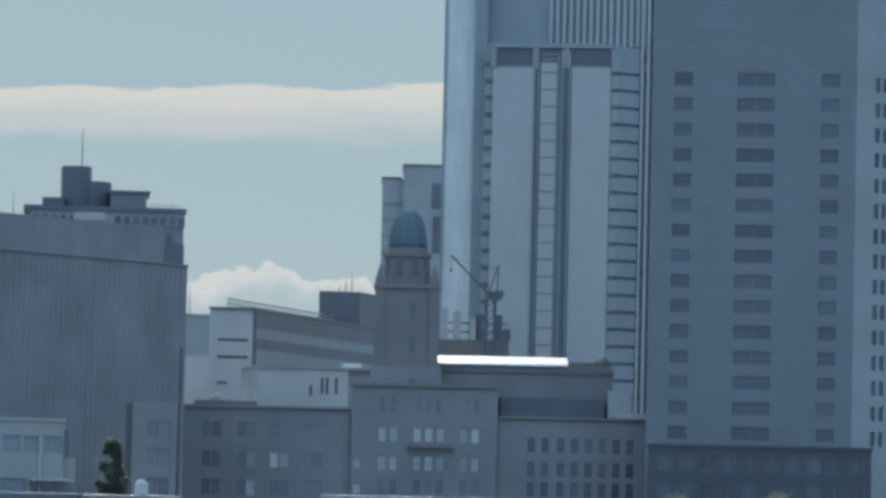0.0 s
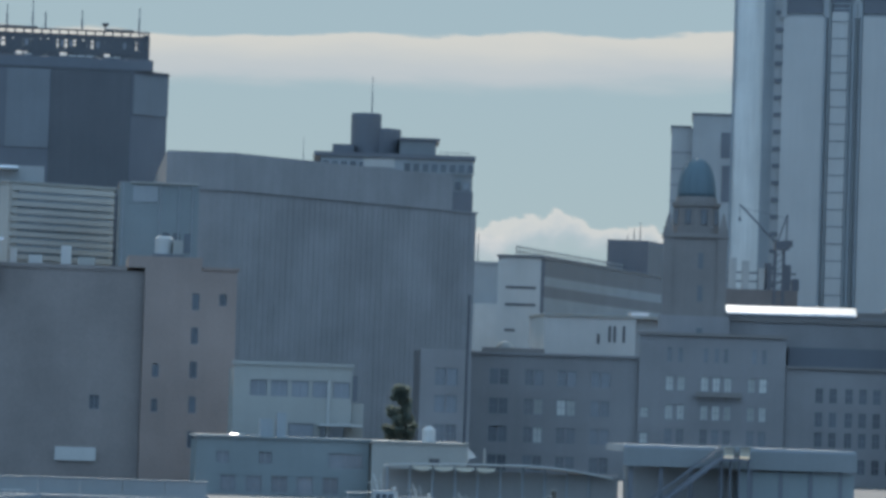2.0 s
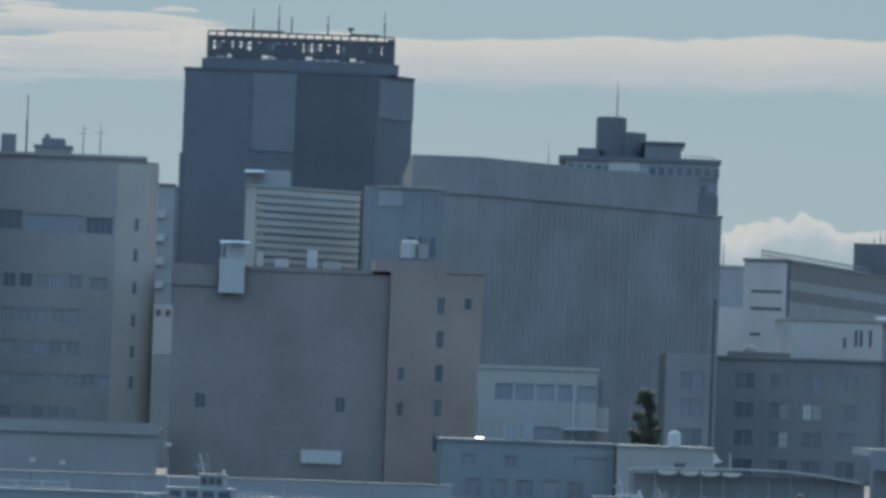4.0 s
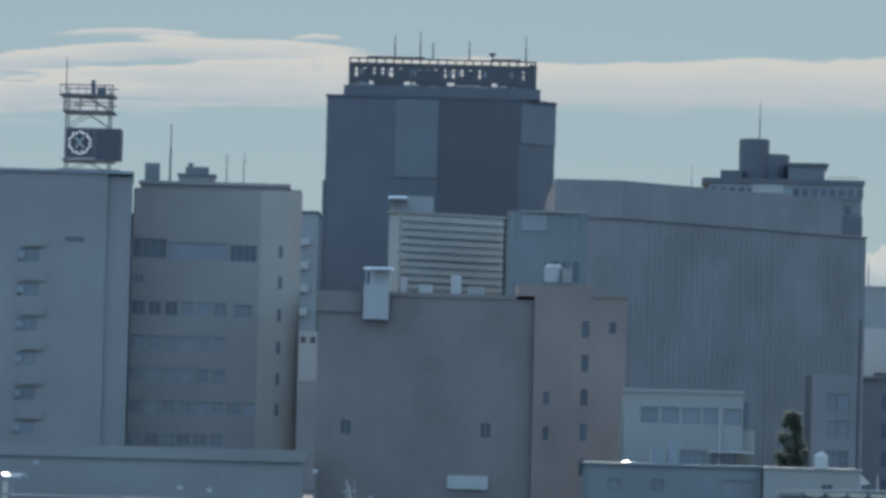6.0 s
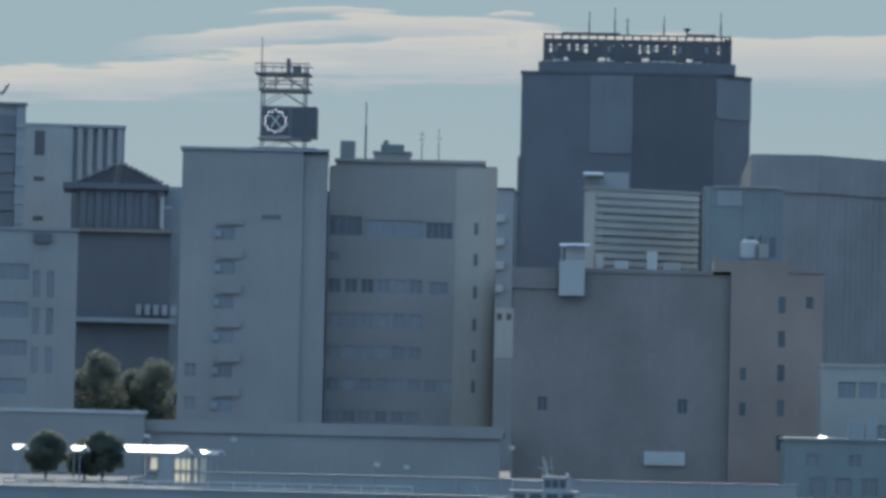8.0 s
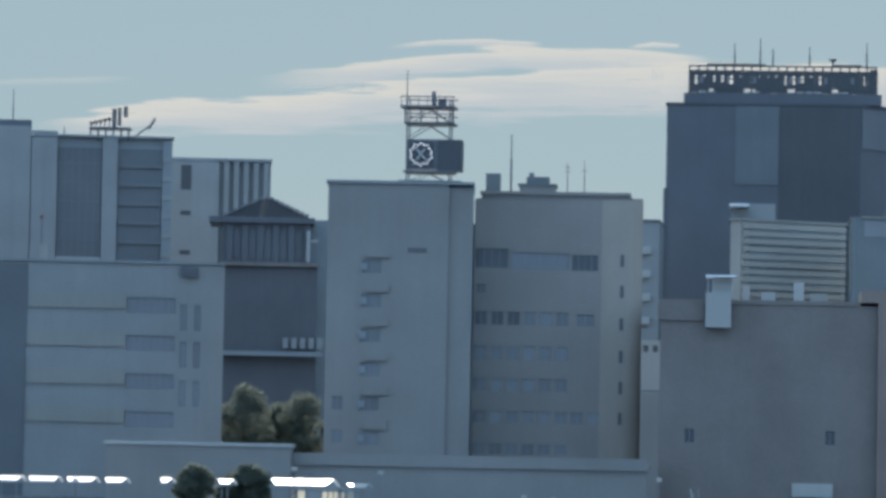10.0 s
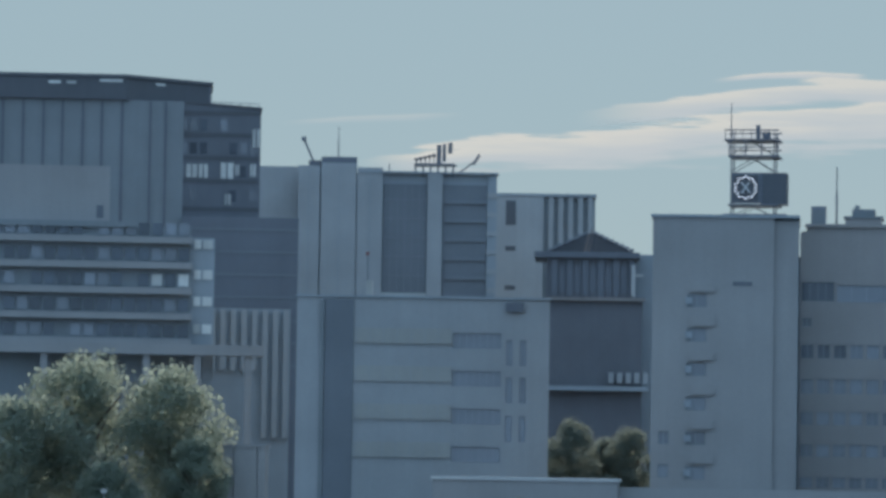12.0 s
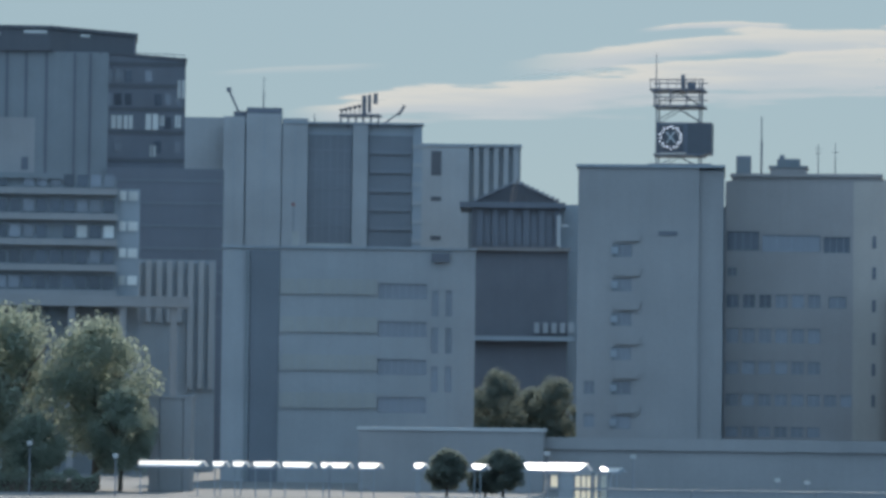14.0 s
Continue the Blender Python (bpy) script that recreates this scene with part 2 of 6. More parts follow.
def wall(parent, p0, p1, z0, z1, wins, mat, th=0.4, name="wall", label=""):
    """An outer wall from p0 to p1 with openings (u0, u1, z0, z1) cut through it; seen from the side where p0 is to the left."""
    p0, p1 = Vector(p0), Vector(p1)
    length = (p1 - p0).length
    ang = math.atan2(p1.y - p0.y, p1.x - p0.x)
    bm = holed(0.0, length, z0, z1, wins, 0.0, th)
    ob = new(name, mesh_of(name, bm, mat))
    ob.parent = parent
    ob.location = Vector((p0.x, p0.y, 0)) - ORG[parent.name]
    ob.rotation_euler = (0, 0, ang)
    tagged(ob, label)
    return p0, ang


WINDOWS = {}


def window(parent, p0, ang, w, glass=None, bars=1, cross=0, depth=0.3, name="window"):
    """A framed window with its pane in an opening of a wall."""
    glass = glass or HAZEGLASS
    wd, h = round(w[1] - w[0], 3), round(w[3] - w[2], 3)
    key = (wd, h, bars, cross, glass.name, depth)
    if key not in WINDOWS:
        t, m, n = 0.09, bars + 1, cross + 1
        gaps = [(wd * i / m + t * (1 - i / m) * 0.8, wd * (i + 1) / m - t * 0.8 * ((i + 1) / m), h * j / n + t * (1 - j / n) * 0.8, h * (j + 1) / n - t * 0.8 * ((j + 1) / n)) for i in range(m) for j in range(n)]
        bm = holed(0, wd, 0, h, gaps, depth - 0.1, depth)
        WINDOWS[key] = mesh_of("window_frame", bm, FRAME), mesh_of("pane", box(0.02, wd - 0.02, depth - 0.04, depth + 0.02, 0.02, h - 0.02), glass)
    fr, pn = WINDOWS[key]
    ob = new(name, fr)
    ob.parent = parent
    c, s = math.cos(ang), math.sin(ang)
    ob.location = Vector((p0.x + c * w[0], p0.y + s * w[0], w[2])) - ORG[parent.name]
    ob.rotation_euler = (0, 0, ang)
    pane = new("pane", pn)
    pane.parent = ob


def fill(parent, place, wins, glass=None, bars=1, cross=0, depth=0.3, pale=()):
    for i, w in enumerate(wins):
        window(parent, place[0], place[1], w, PALEPANE if i in pale else glass, bars, cross, depth)


def grid(u0, du, nu, wd, z0, dz, nz, h):
    return [(u0 + i * du, u0 + i * du + wd, z0 + j * dz, z0 + j * dz + h) for j in range(nz) for i in range(nu)]


def parapet(parent, x0, x1, y0, y1, z, mat, h=0.9, t=0.35, out=0.12):
    bm = box(x0 - out, x1 + out, y0 - out, y0 + t, z, z + h)
    box(x0 - out, x1 + out, y1 - t, y1 + out, z, z + h, bm)
    box(x0 - out, x0 + t, y0 + t, y1 - t, z, z + h, bm)
    box(x1 - t, x1 + out, y0 + t, y1 - t, z, z + h, bm)
    part("parapet", bm, mat, parent)


def block(parent, x0, x1, y0, y1, z0, z1, mat, name="wing", label="", cap=0.35):
    """A plain closed storey block with a coping."""
    ob = part(name, box(x0, x1, y0, y1, z0, z1), mat, parent, label)
    if cap:
        part("coping", box(x0 - 0.15, x1 + 0.15, y0 - 0.15, y1 + 0.15, z1, z1 + cap), mat, parent)
    return ob


def turn(ob, deg):
    """Turns a building clockwise about its front, so that it faces the harbour mouth."""
    ob.rotation_euler = (0, 0, radians(-deg))
    ob.scale = (math.cos(radians(deg)), 1, 1)


def antenna(x, y, z, h, arms=0, r=0.09):
    a = thing("antenna_mast", x, y, z, "thin dark steel antenna mast on a roof", "antenna", "roof antennas")
    bm = bar((x, y, z), (x, y, z + h * 0.6), r * 1.4)
    bar((x, y, z + h * 0.6), (x, y, z + h), r * 0.8, bm)
    part("mast", bm, STEEL, a)
    part("foot_plate", box(x - 0.3, x + 0.3, y - 0.3, y + 0.3, z, z + 0.12), STEEL, a)
    for i in range(arms):
        zz = z + h * (0.72 + 0.14 * i)
        part("crossarm", bar((x - 0.4, y, zz), (x + 0.4, y, zz), 0.04), STEEL, a)
    return a


def railing(parent, x0, x1, y, z, h=1.1, step=1.5, mat=None, r=0.05):
    n = max(1, round((x1 - x0) / step))
    for i in range(n + 1):
        x = x0 + (x1 - x0) * i / n
        part("post", bar((x, y, z), (x, y, z + h), r), mat or STEEL, parent)
    for k in (0.5, 1.0):
        part("rail", bar((x0, y, z + h * k), (x1, y, z + h * k), r), mat or STEEL, parent)


# ---- ground and water ----
tagged(part("ground", prism([(-3500, 384), (3500, 384), (3500, 4900), (-3500, 4900)], -4, 1.6), PAVING), "pale grey paved ground of the waterfront town", "ground", kind="structure")
tagged(part("water", prism([(-3500, -3500), (3500, -3500), (3500, 384), (-3500, 384)], -5, 0), WATER), "rippled harbour water glittering under the low sun", "water", kind="structure")
quay = thing("quay_wall", 0, 383, 0, "pale concrete quay wall along the harbour water", "quay", kind="structure")
part("quay_face", box(-400, 400, 383, 385, -3, 1.62), QUAY, quay)
part("quay_edge", box(-400, 400, 382.9, 384.5, 1.62, 1.9), QUAY, quay)

# ---- shaded promenade wall behind the quay ----
prom = thing("promenade_wall", -14, 392, 1.6, "shaded grey concrete promenade wall with a plain coping", "wall", kind="structure")
for k in range(14):
    part("wall_block", box(-41 + k * 4.04, -41 + k * 4.04 + 4.0, 392, 393, 1.6, 3.3), QUAY, prom)
part("coping", box(-41.1, 15.7, 391.9, 393.2, 3.3, 3.42), QUAY, prom)
part("footing", box(-41.2, 15.8, 391.4, 392, 1.6, 2.0), QUAY, prom)


# ---- the tall block with three columns of windows ----
def window_tower():
    t = thing("office_tower", 157, 640, 1.6, "blue-grey tiled office tower with three columns of dark windows", "building")
    part("body", prism([(140.3, 640.45), (174.6, 640.45), (190.5, 652.4), (190.5, 680), (140.3, 680)], 1.6, 89.2), TOWERTILE, t)
    rows = [(c0, c1, 17.5 + 4.09 * k, 19.7 + 4.09 * k) for k in range(15) for c0, c1 in ((3.7, 6.9), (14.4, 20.8), (28.6, 31.7))]
    place = wall(t, (140.3, 640), (174.8, 640), 1.6, 89.6, rows, TOWERTILE, 0.45, label="blue-grey tiled front wall")
    for i, w in enumerate(rows):
        window(t, *place, w, SHADEGLASS, 1 if i % 3 == 1 else 0, 0, 0.32)
    side = [(u, u + 0.95, 17.0 + 4.09 * k, 19.4 + 4.09 * k) for k in range(15) for u in (3.9, 5.5, 7.9, 9.5, 12.0, 13.6)]
    # the side's brighter light is put into a paler tile than the front's
    place = wall(t, (174.85, 640), (190.6, 652), 1.6, 89.6, side, GREYTILE, 0.45, label="splayed corner wall coloured paler for the light on it")
    fill(t, place, side, GLASS, 0)
    for k in range(21):
        z = 16.4 + 4.09 * k * 0.88
        part("panel_joint", box(140.3, 174.8, 639.985, 640.1, z, z + 0.05), GREYTILE, t)
    part("coping", prism([(140.0, 639.8), (174.9, 639.8), (190.9, 651.8), (190.9, 680.3), (140.0, 680.3)], 89.6, 90.1), TOWERTILE, t)
    turn(t, 17)
    p = thing("podium_building", 150, 600, 1.6, "low dark flat-roofed podium building beside the office tower", "building")
    wins = grid(1.5, 3.3, 10, 2.4, 4.0, 4.2, 3, 2.4)
    part("body", box(132.2, 166.9, 600.45, 628, 1.6, 15.7), CHARCOAL, p)
    place = wall(p, (132.2, 600), (166.9, 600), 1.6, 15.9, wins, CHARCOAL)
    fill(p, place, wins, GLASS)
    part("roof_slab", box(132.0, 167.1, 599.7, 628, 15.9, 16.4), CHARCOAL, p)
    turn(p, 14)
    part("roof_lamp", bar((132.6, 600, 16.4), (132.6, 600, 17.0), 0.25), WHITE, p)


window_tower()


# ---- the tallest tower with its ladder-like stair strip ----
def stair_tower():
    t = thing("high_rise_tower", 155, 800, 1.6, "pale panelled high-rise with a ladder-like strip and vertical fins", "building")
    part("core", box(138.3, 176.6, 806, 840, 1.6, 128), SLATE, t)
    part("glazed_edge", box(131.9, 138.3, 806, 838, 1.6, 128), CURTAINWALL, t, "glass edge with its sky reflection put into a pale colour")
    part("edge_fin", box(131.6, 132.05, 805.6, 806.6, 1.6, 128), SLATE, t)
    part("recess", box(138.3, 141.0, 803.5, 806, 1.6, 112), SLATE, t)
    part("front_block", box(140.9, 167.6, 801, 824, 1.6, 97.5), GREYTILE, t)
    part("panel", box(142.75, 151.3, 800.4, 801, 1.6, 93.1), PANEL, t, "pale smooth wall panel")
    part("panel", box(159.4, 167.6, 800.4, 801, 1.6, 93.2), PANEL, t, "pale smooth wall panel")
    part("ladder_strip", box(152.9, 156.3, 800.3, 801, 1.6, 94.2), PANEL, t)
    for k in range(27):
        part("rung", box(152.8, 156.4, 800.18, 800.4, 3.2 + 3.42 * k, 3.44 + 3.42 * k), SHADE, t)
    for x, wd, m in ((151.35, 0.4, SLATE), (152.2, 0.55, SHADE), (156.5, 0.35, SLATE), (157.2, 0.5, SLATE), (158.0, 0.35, SHADE), (158.8, 0.4, SLATE)):
        part("riser_pipe", box(x, x + wd, 800.2, 801, 1.6, 96.0), m, t)
    for x0, x1 in ((143.4, 151.0), (152.9, 156.8), (159.4, 167.4)):
        part("louvre", box(x0, x1, 800.7, 801, 93.9, 97.0), DARK, t)
    for z in (94.8, 95.8):
        part("louvre_rail", box(152.9, 156.8, 800.55, 800.75, z, z + 0.25), SLATE, t)
    for x in (142.2, 151.1, 157.6):
        part("roof_pier", box(x, x + 1.2, 800.25, 801, 93.0, 98.2), GREYTILE, t)
    part("roof_beam", box(141.7, 167.9, 800.1, 801.2, 97.2, 98.0), GREYTILE, t)
    for k in range(27):
        z = 4.6 + 3.42 * k
        part("slot_window", box(141.1, 142.7, 800.75, 801, z, z + 0.85), DARK, t)
    # splayed balcony side
    part("balcony_core", prism([(167.65, 800.75), (168.7, 800.9), (173.2, 805.3), (173.2, 805.9), (167.65, 805.9)], 1.6, 96.4), MIDCLAD, t)
    for k in range(27):
        z = 3.6 + 3.42 * k
        part("balcony", prism([(169.3, 801.0), (173.3, 804.7), (173.3, 805.8), (169.3, 805.8)], z, z + 2.75), SLATE, t)
        part("balcony_front", prism([(167.7, 800.45), (169.4, 800.5), (169.4, 801.6), (167.7, 801.6)], z, z + 2.6), GREYTILE, t, "pale balcony front")
    part("side_roof", prism([(167.6, 800.6), (168.9, 800.7), (173.4, 804.9), (173.3, 805.9), (167.6, 805.9)], 93.4, 97.6), SLATE, t)
    for k in range(15):
        part("fin", box(153.9 + k * 1.42, 154.5 + k * 1.42, 805.2, 806, 98.0, 128), PALE, t)
    for x in (173.5, 174.8, 176.0):
        part("corner_fin", box(x, x + 0.55, 804.6, 806, 1.6, 128), PALE, t)
    for k in range(33):
        part("corner_slab", box(174.0, 176.0, 805.4, 806, 3.0 + 3.6 * k, 4.3 + 3.6 * k), SLATE, t)
    part("crown", box(131.5, 176.9, 805.5, 840.5, 128, 129), SLATE, t)
    turn(t, 17)
    b = thing("distant_tower", 175, 1100, 1.6, "pale grey distant office tower behind the domed tower", "building")
    turn(b, 9)
    part("body", box(166.9, 190, 1100, 1125, 1.6, 92.2), GREYTILE, b)
    part("upper_block", box(172.7, 190, 1098, 1125, 1.6, 95.6), GREYTILE, b)
    part("coping", box(172.4, 190, 1097.7, 1125.2, 95.6, 96.2), DARK, b)
    part("coping", box(166.6, 172.3, 1099.7, 1125.2, 92.2, 92.7), DARK, b)
    for z0, z1, x in ((84, 91, 180.6), (72, 82, 181.0)):
        part("dark_opening", box(x, x + 2.6, 1097.8, 1098.2, z0, z1), DARK, b)
    for k in range(9):
        part("floor_joint", box(166.85, 172.6, 1099.9, 1100.1, 50 + 4.4 * k, 50.25 + 4.4 * k), DARK, b)


stair_tower()


# ---- the customs-like stone building with its domed tower ----
def domed_building():
    t = thing("stone_office_building", 105, 660, 1.6, "long beige stone harbour office with a copper-domed tower", "building")
    part("body", box(60.1, 144.9, 660.45, 690, 1.6, 20.3), STONE, t)
    # left wing
    left = [(u, u + 1.5, zz, zz + 2.6) for zz in (2.2, 6.9, 11.5, 16.3) for u in (2.0, 3.65, 11.1, 12.75, 16.95, 18.6, 22.4, 24.05, 28.0, 29.65)]
    place = wall(t, (60.1, 660), (95.9, 660), 1.6, 21.2, left, STONE)
    fill(t, place, left, None, 1, 1, pale=(25, 26, 27, 15))
    part("cornice", box(59.8, 96.0, 659.5, 661, 21.2, 21.6), STONE, t)
    part("raised_parapet", prism([(69.8, 659.6), (80.2, 659.6), (80.2, 661.5), (69.8, 661.5)], 21.6, 22.3), STONE_DARK, t)
    part("roof_skylight", lathe(73.5, 663, [(1.5, 21.4), (1.4, 22.6), (0.7, 23.3), (0.1, 23.5)], 12), WHITE, t, smooth=True)
    part("end_pier", box(59.6, 60.1, 659.6, 661, 1.6, 21.4), STONE, t)
    # centre
    part("centre_body", box(96.0, 120.0, 659.6, 692, 1.6, 25.0), STONE, t)
    up = [(u, u + 0.8, 20.9, 23.3) for u in (4.6, 6.4, 10.6, 12.4, 13.9, 18.6, 20.2)]
    mid = [(u, u + 1.25, zz, zz + 2.4) for zz in (3.4, 7.6, 11.5, 16.2) for u in (4.5, 6.4, 10.3, 12.2, 14.1, 18.0, 19.9)]
    small = [(0.4, 1.7, 11.7, 13.4), (0.4, 1.7, 7.4, 9.2)]
    place = wall(t, (95.95, 659.2), (120.1, 659.2), 1.6, 25.2, up + mid + small, STONE, label="beige stone front with paired windows")
    fill(t, place, up, None, 0, 0)
    fill(t, place, mid, None, 1, 1, pale=(14, 15, 16, 17, 18, 19, 20, 21, 22, 23, 24, 25, 26, 27))
    fill(t, place, small, PALEPANE, 1, 1)
    part("cornice", box(95.6, 120.4, 658.7, 660, 25.2, 25.7), STONE_DARK, t)
    part("balcony", box(105.4, 113.0, 658.3, 659.2, 15.3, 16.1), STONE_DARK, t)
    for k in range(4):
        part("corbel", box(105.7 + k * 2.2, 106.2 + k * 2.2, 658.5, 659.2, 14.7, 15.3), STONE_DARK, t)
    # right wing
    right = [(u, u + 1.3, zz, zz + 2.5) for zz in (3.4, 7.7, 11.0, 14.9) for u in (5.0, 7.3, 9.9, 12.2, 14.5, 16.8, 19.1, 21.4)]
    place = wall(t, (120.15, 660), (145.0, 660), 1.6, 20.4, right, STONE)
    fill(t, place, right, SHADEGLASS, 1, 1)
    part("cornice", box(120.2, 145.3, 659.4, 661, 20.4, 20.8), STONE_DARK, t)
    part("terrace_shed", box(120.6, 138.0, 664, 676, 20.8, 24.0), DARK, t)
    part("terrace_block", box(138.6, 142.5, 664, 674, 20.8, 25.4), PALE, t)
    part("terrace_ledge", box(139.6, 146.0, 661, 665, 20.8, 21.7), PALE, t)
    # upper storey behind the tower, with the bright sloping roof sheet
    part("attic_storey", box(109.0, 139.7, 672, 690, 20.3, 29.4), STONE, t)
    part("attic_band", box(108.8, 139.9, 671.6, 690, 28.2, 28.9), STONE_DARK, t)
    bm = bmesh.new()
    f = math.tan(radians(14))
    c = [(109.4, 671.3, 29.65), (132.05, 671.3, 29.75), (132.05, 676.5, 29.75 + 5.2 * f), (109.4, 676.5, 29.65 + 5.2 * f)]
    top = [bm.verts.new(k) for k in c]
    low = [bm.verts.new((x, y, zz - 0.25)) for x, y, zz in c]
    bm.faces.new(top)
    bm.faces.new(low[::-1])
    for i in range(4):
        bm.faces.new((low[i], low[(i + 1) % 4], top[(i + 1) % 4], top[i]))
    part("sloping_roof_sheet", bm, ROOF_METAL, t, "bright sunlit metal roof sheet")
    part("roof_end_block", box(132.2, 139.2, 672.5, 684, 29.4, 30.2), STONE_DARK, t)
    part("roof_vent", lathe(137.8, 675, [(1.2, 30.2), (1.2, 30.7), (0.8, 31.1), (0.1, 31.3)], 12), WHITE, t, smooth=True)
    # tower
    cx, cy = 104.6, 668
    part("tower_shaft", box(99.5, 109.7, 663, 673, 20.3, 41.5), STONE_DARK, t)
    part("tower_base", box(98.8, 110.6, 662.3, 673.7, 20.3, 28.6), STONE, t)
    for x in (99.3, 108.4):
        part("corner_pier", box(x, x + 1.6, 662.7, 664.3, 28.6, 43.0), STONE_DARK, t)
        part("corner_pier", box(x, x + 1.6, 671.8, 673.3, 28.6, 43.0), STONE_DARK, t)
        for y in (663.5, 672.5):
            part("finial", lathe(x + 0.8, y, [(0.7, 43.0), (0.5, 44.0), (0.25, 44.8), (0.05, 45.6)], 8), STONE_DARK, t)
    part("belt_course", box(99.1, 110.1, 662.5, 673.5, 41.5, 42.2), STONE_DARK, t)
    part("lantern", lathe(cx, cy, [(4.3, 42.2), (4.3, 43.4), (3.9, 43.5), (3.75, 46.6), (4.1, 46.8), (4.1, 47.4)], 8), STONE_DARK, t)
    for k in range(8):
        a = math.pi / 8 + k * math.pi / 4
        part("lantern_opening", bar((cx + 3.35 * math.sin(a), cy - 3.35 * math.cos(a), 43.8), (cx + 3.35 * math.sin(a), cy - 3.35 * math.cos(a), 46.2), 0.62, None, 8), DARKSTONE, t)
    part("drum", lathe(cx, cy, [(3.5, 47.4), (3.35, 48.4)], 20), STONE_DARK, t)
    part("dome", lathe(cx, cy, [(3.15 * math.cos(a) ** 0.8 if a < 1.5 else 0.12, 48.2 + 6.5 * math.sin(a)) for a in [0.02 + 1.53 * i / 12 for i in range(13)]], 28), COPPER, t, "weathered green copper dome", smooth=True)
    for k in range(12):
        a = k * math.pi / 6
        bm = bmesh.new()
        pts = [(cx + 3.18 * math.cos(b) ** 0.8 * math.cos(a), cy + 3.18 * math.cos(b) ** 0.8 * math.sin(a), 48.2 + 6.53 * math.sin(b)) for b in [1.45 * i / 7 for i in range(8)]]
        for p, q in zip(pts, pts[1:]):
            bar(p, q, 0.09, bm, 4)
        part("dome_rib", bm, COPPER, t)
    part("dome_spike", bar((cx, cy, 54.5), (cx, cy, 55.6), 0.1, None, 6, 0.03), COPPER, t)
    for z0 in (31.0, 36.4):
        part("slit_window", box(105.2, 106.0, 662.9, 663.1, z0, z0 + 2.6), DARKSTONE, t)
    part("slit_window", box(105.2, 106.2, 662.2, 662.35, 24.0, 26.6), DARKSTONE, t)
    turn(t, 9)
    flag = thing("flagpole", 57.4, 560, 1.6, "tall thin dark flagpole in front of the grey block", "flagpole")
    part("pole", bar((57.4, 560, 1.6), (57.5, 560, 27.5), 0.26, None, 8, 0.16), CHARCOAL, flag)
    part("base", box(56.9, 57.9, 559.5, 560.5, 1.6, 2.0), QUAY, flag)


domed_building()


# ---- mid-rise office with a white end wall and dark strip windows ----
def strip_office():
    t = thing("strip_window_office", 100, 850, 1.6, "white-ended office block with dark strip windows along its side", "building")
    foot = [(93.1, 850), (102.7, 850), (153.6, 969), (143.7, 973)]
    part("body", prism(foot, 1.6, 44.8), PALE, t)
    part("roof_edge", prism([(92.8, 849.6), (102.9, 849.6), (154, 969), (143.6, 973.5)], 44.8, 45.3), DARK, t)
    n = Vector((88, -37.7)).normalized()
    for z0, z1, m in ((41.0, 44.6, DARK), (39.0, 41.0, SLATE), (36.6, 39.0, DARK), (33.4, 36.6, SLATE), (27.0, 33.4, DARK)):
        a, b = Vector((102.9, 850.4)), Vector((153.4, 968.5))
        part("strip_window", prism([tuple(a), tuple(a + n * 0.12), tuple(b + n * 0.12), tuple(b)], z0, z1), m, t)
    for z in (38.2, 34.6, 29.2):
        part("slot", box(94.8, 101.2 if z > 30 else 97.0, 849.9, 850.05, z, z + 0.55), CHARCOAL, t)
    part("corner_strip", box(102.2, 102.85, 849.85, 850.1, 1.6, 44.6), DARK, t)
    for k in range(34):
        u = k / 33
        x, y = 97.2 + u * 34, 853 + u * 78
        part("roof_rail_post", bar((x, y, 45.3), (x, y, 47.4), 0.12, None, 4), GREYTILE, t)
    for z in (46.2, 47.2):
        part("roof_rail", bar((97.2, 853, z), (131.2, 931, z), 0.14, None, 4), GREYTILE, t)
    part("lift_house", prism([(127, 930), (136.5, 930), (146, 952), (137, 955)], 45.2, 53.0), DARK, t, "dark rooftop lift house")
    for x in (132.5, 134, 135.4):
        antenna(x, 936, 53.0, 1.6 + (x - 132.5))
    lo = thing("white_annex_building", 100, 790, 1.6, "low white annex with slim dark windows", "building")
    part("body", box(96.0, 114, 790, 815, 1.6, 31.2), PALE, lo)
    part("roof_edge", box(95.8, 121, 789.6, 815, 31.2, 31.7), WHITE, lo)
    part("link", box(113.8, 122, 791, 815, 1.6, 31.2), GREYTILE, lo)
    for x in (106.4, 108.6, 109.6, 111.4):
        part("slim_window", box(x, x + 0.5, 789.9, 790.1, 26.0 if x < 108 else 26.4, 29.6 if x > 108 else 28.0), CHARCOAL, lo)
    part("roof_plant", box(113.8, 117.4, 796, 800, 31.7, 32.6), ROOF_METAL, lo)
    far = thing("hazy_distant_block", 88, 1000, 1.6, "pale distant block behind the white-ended office", "building")
    part("body", box(100.0, 114, 1000, 1020, 1.6, 49), GREYTILE, far)
    part("lower_wing", box(103.0, 119.0, 990, 1000, 1.6, 39), PALE, far)
    part("roof", box(99.7, 114.3, 999.7, 1020.3, 49, 49.6), GREYTILE, far)
    antenna(104.5, 1001, 49.6, 7)


strip_office()


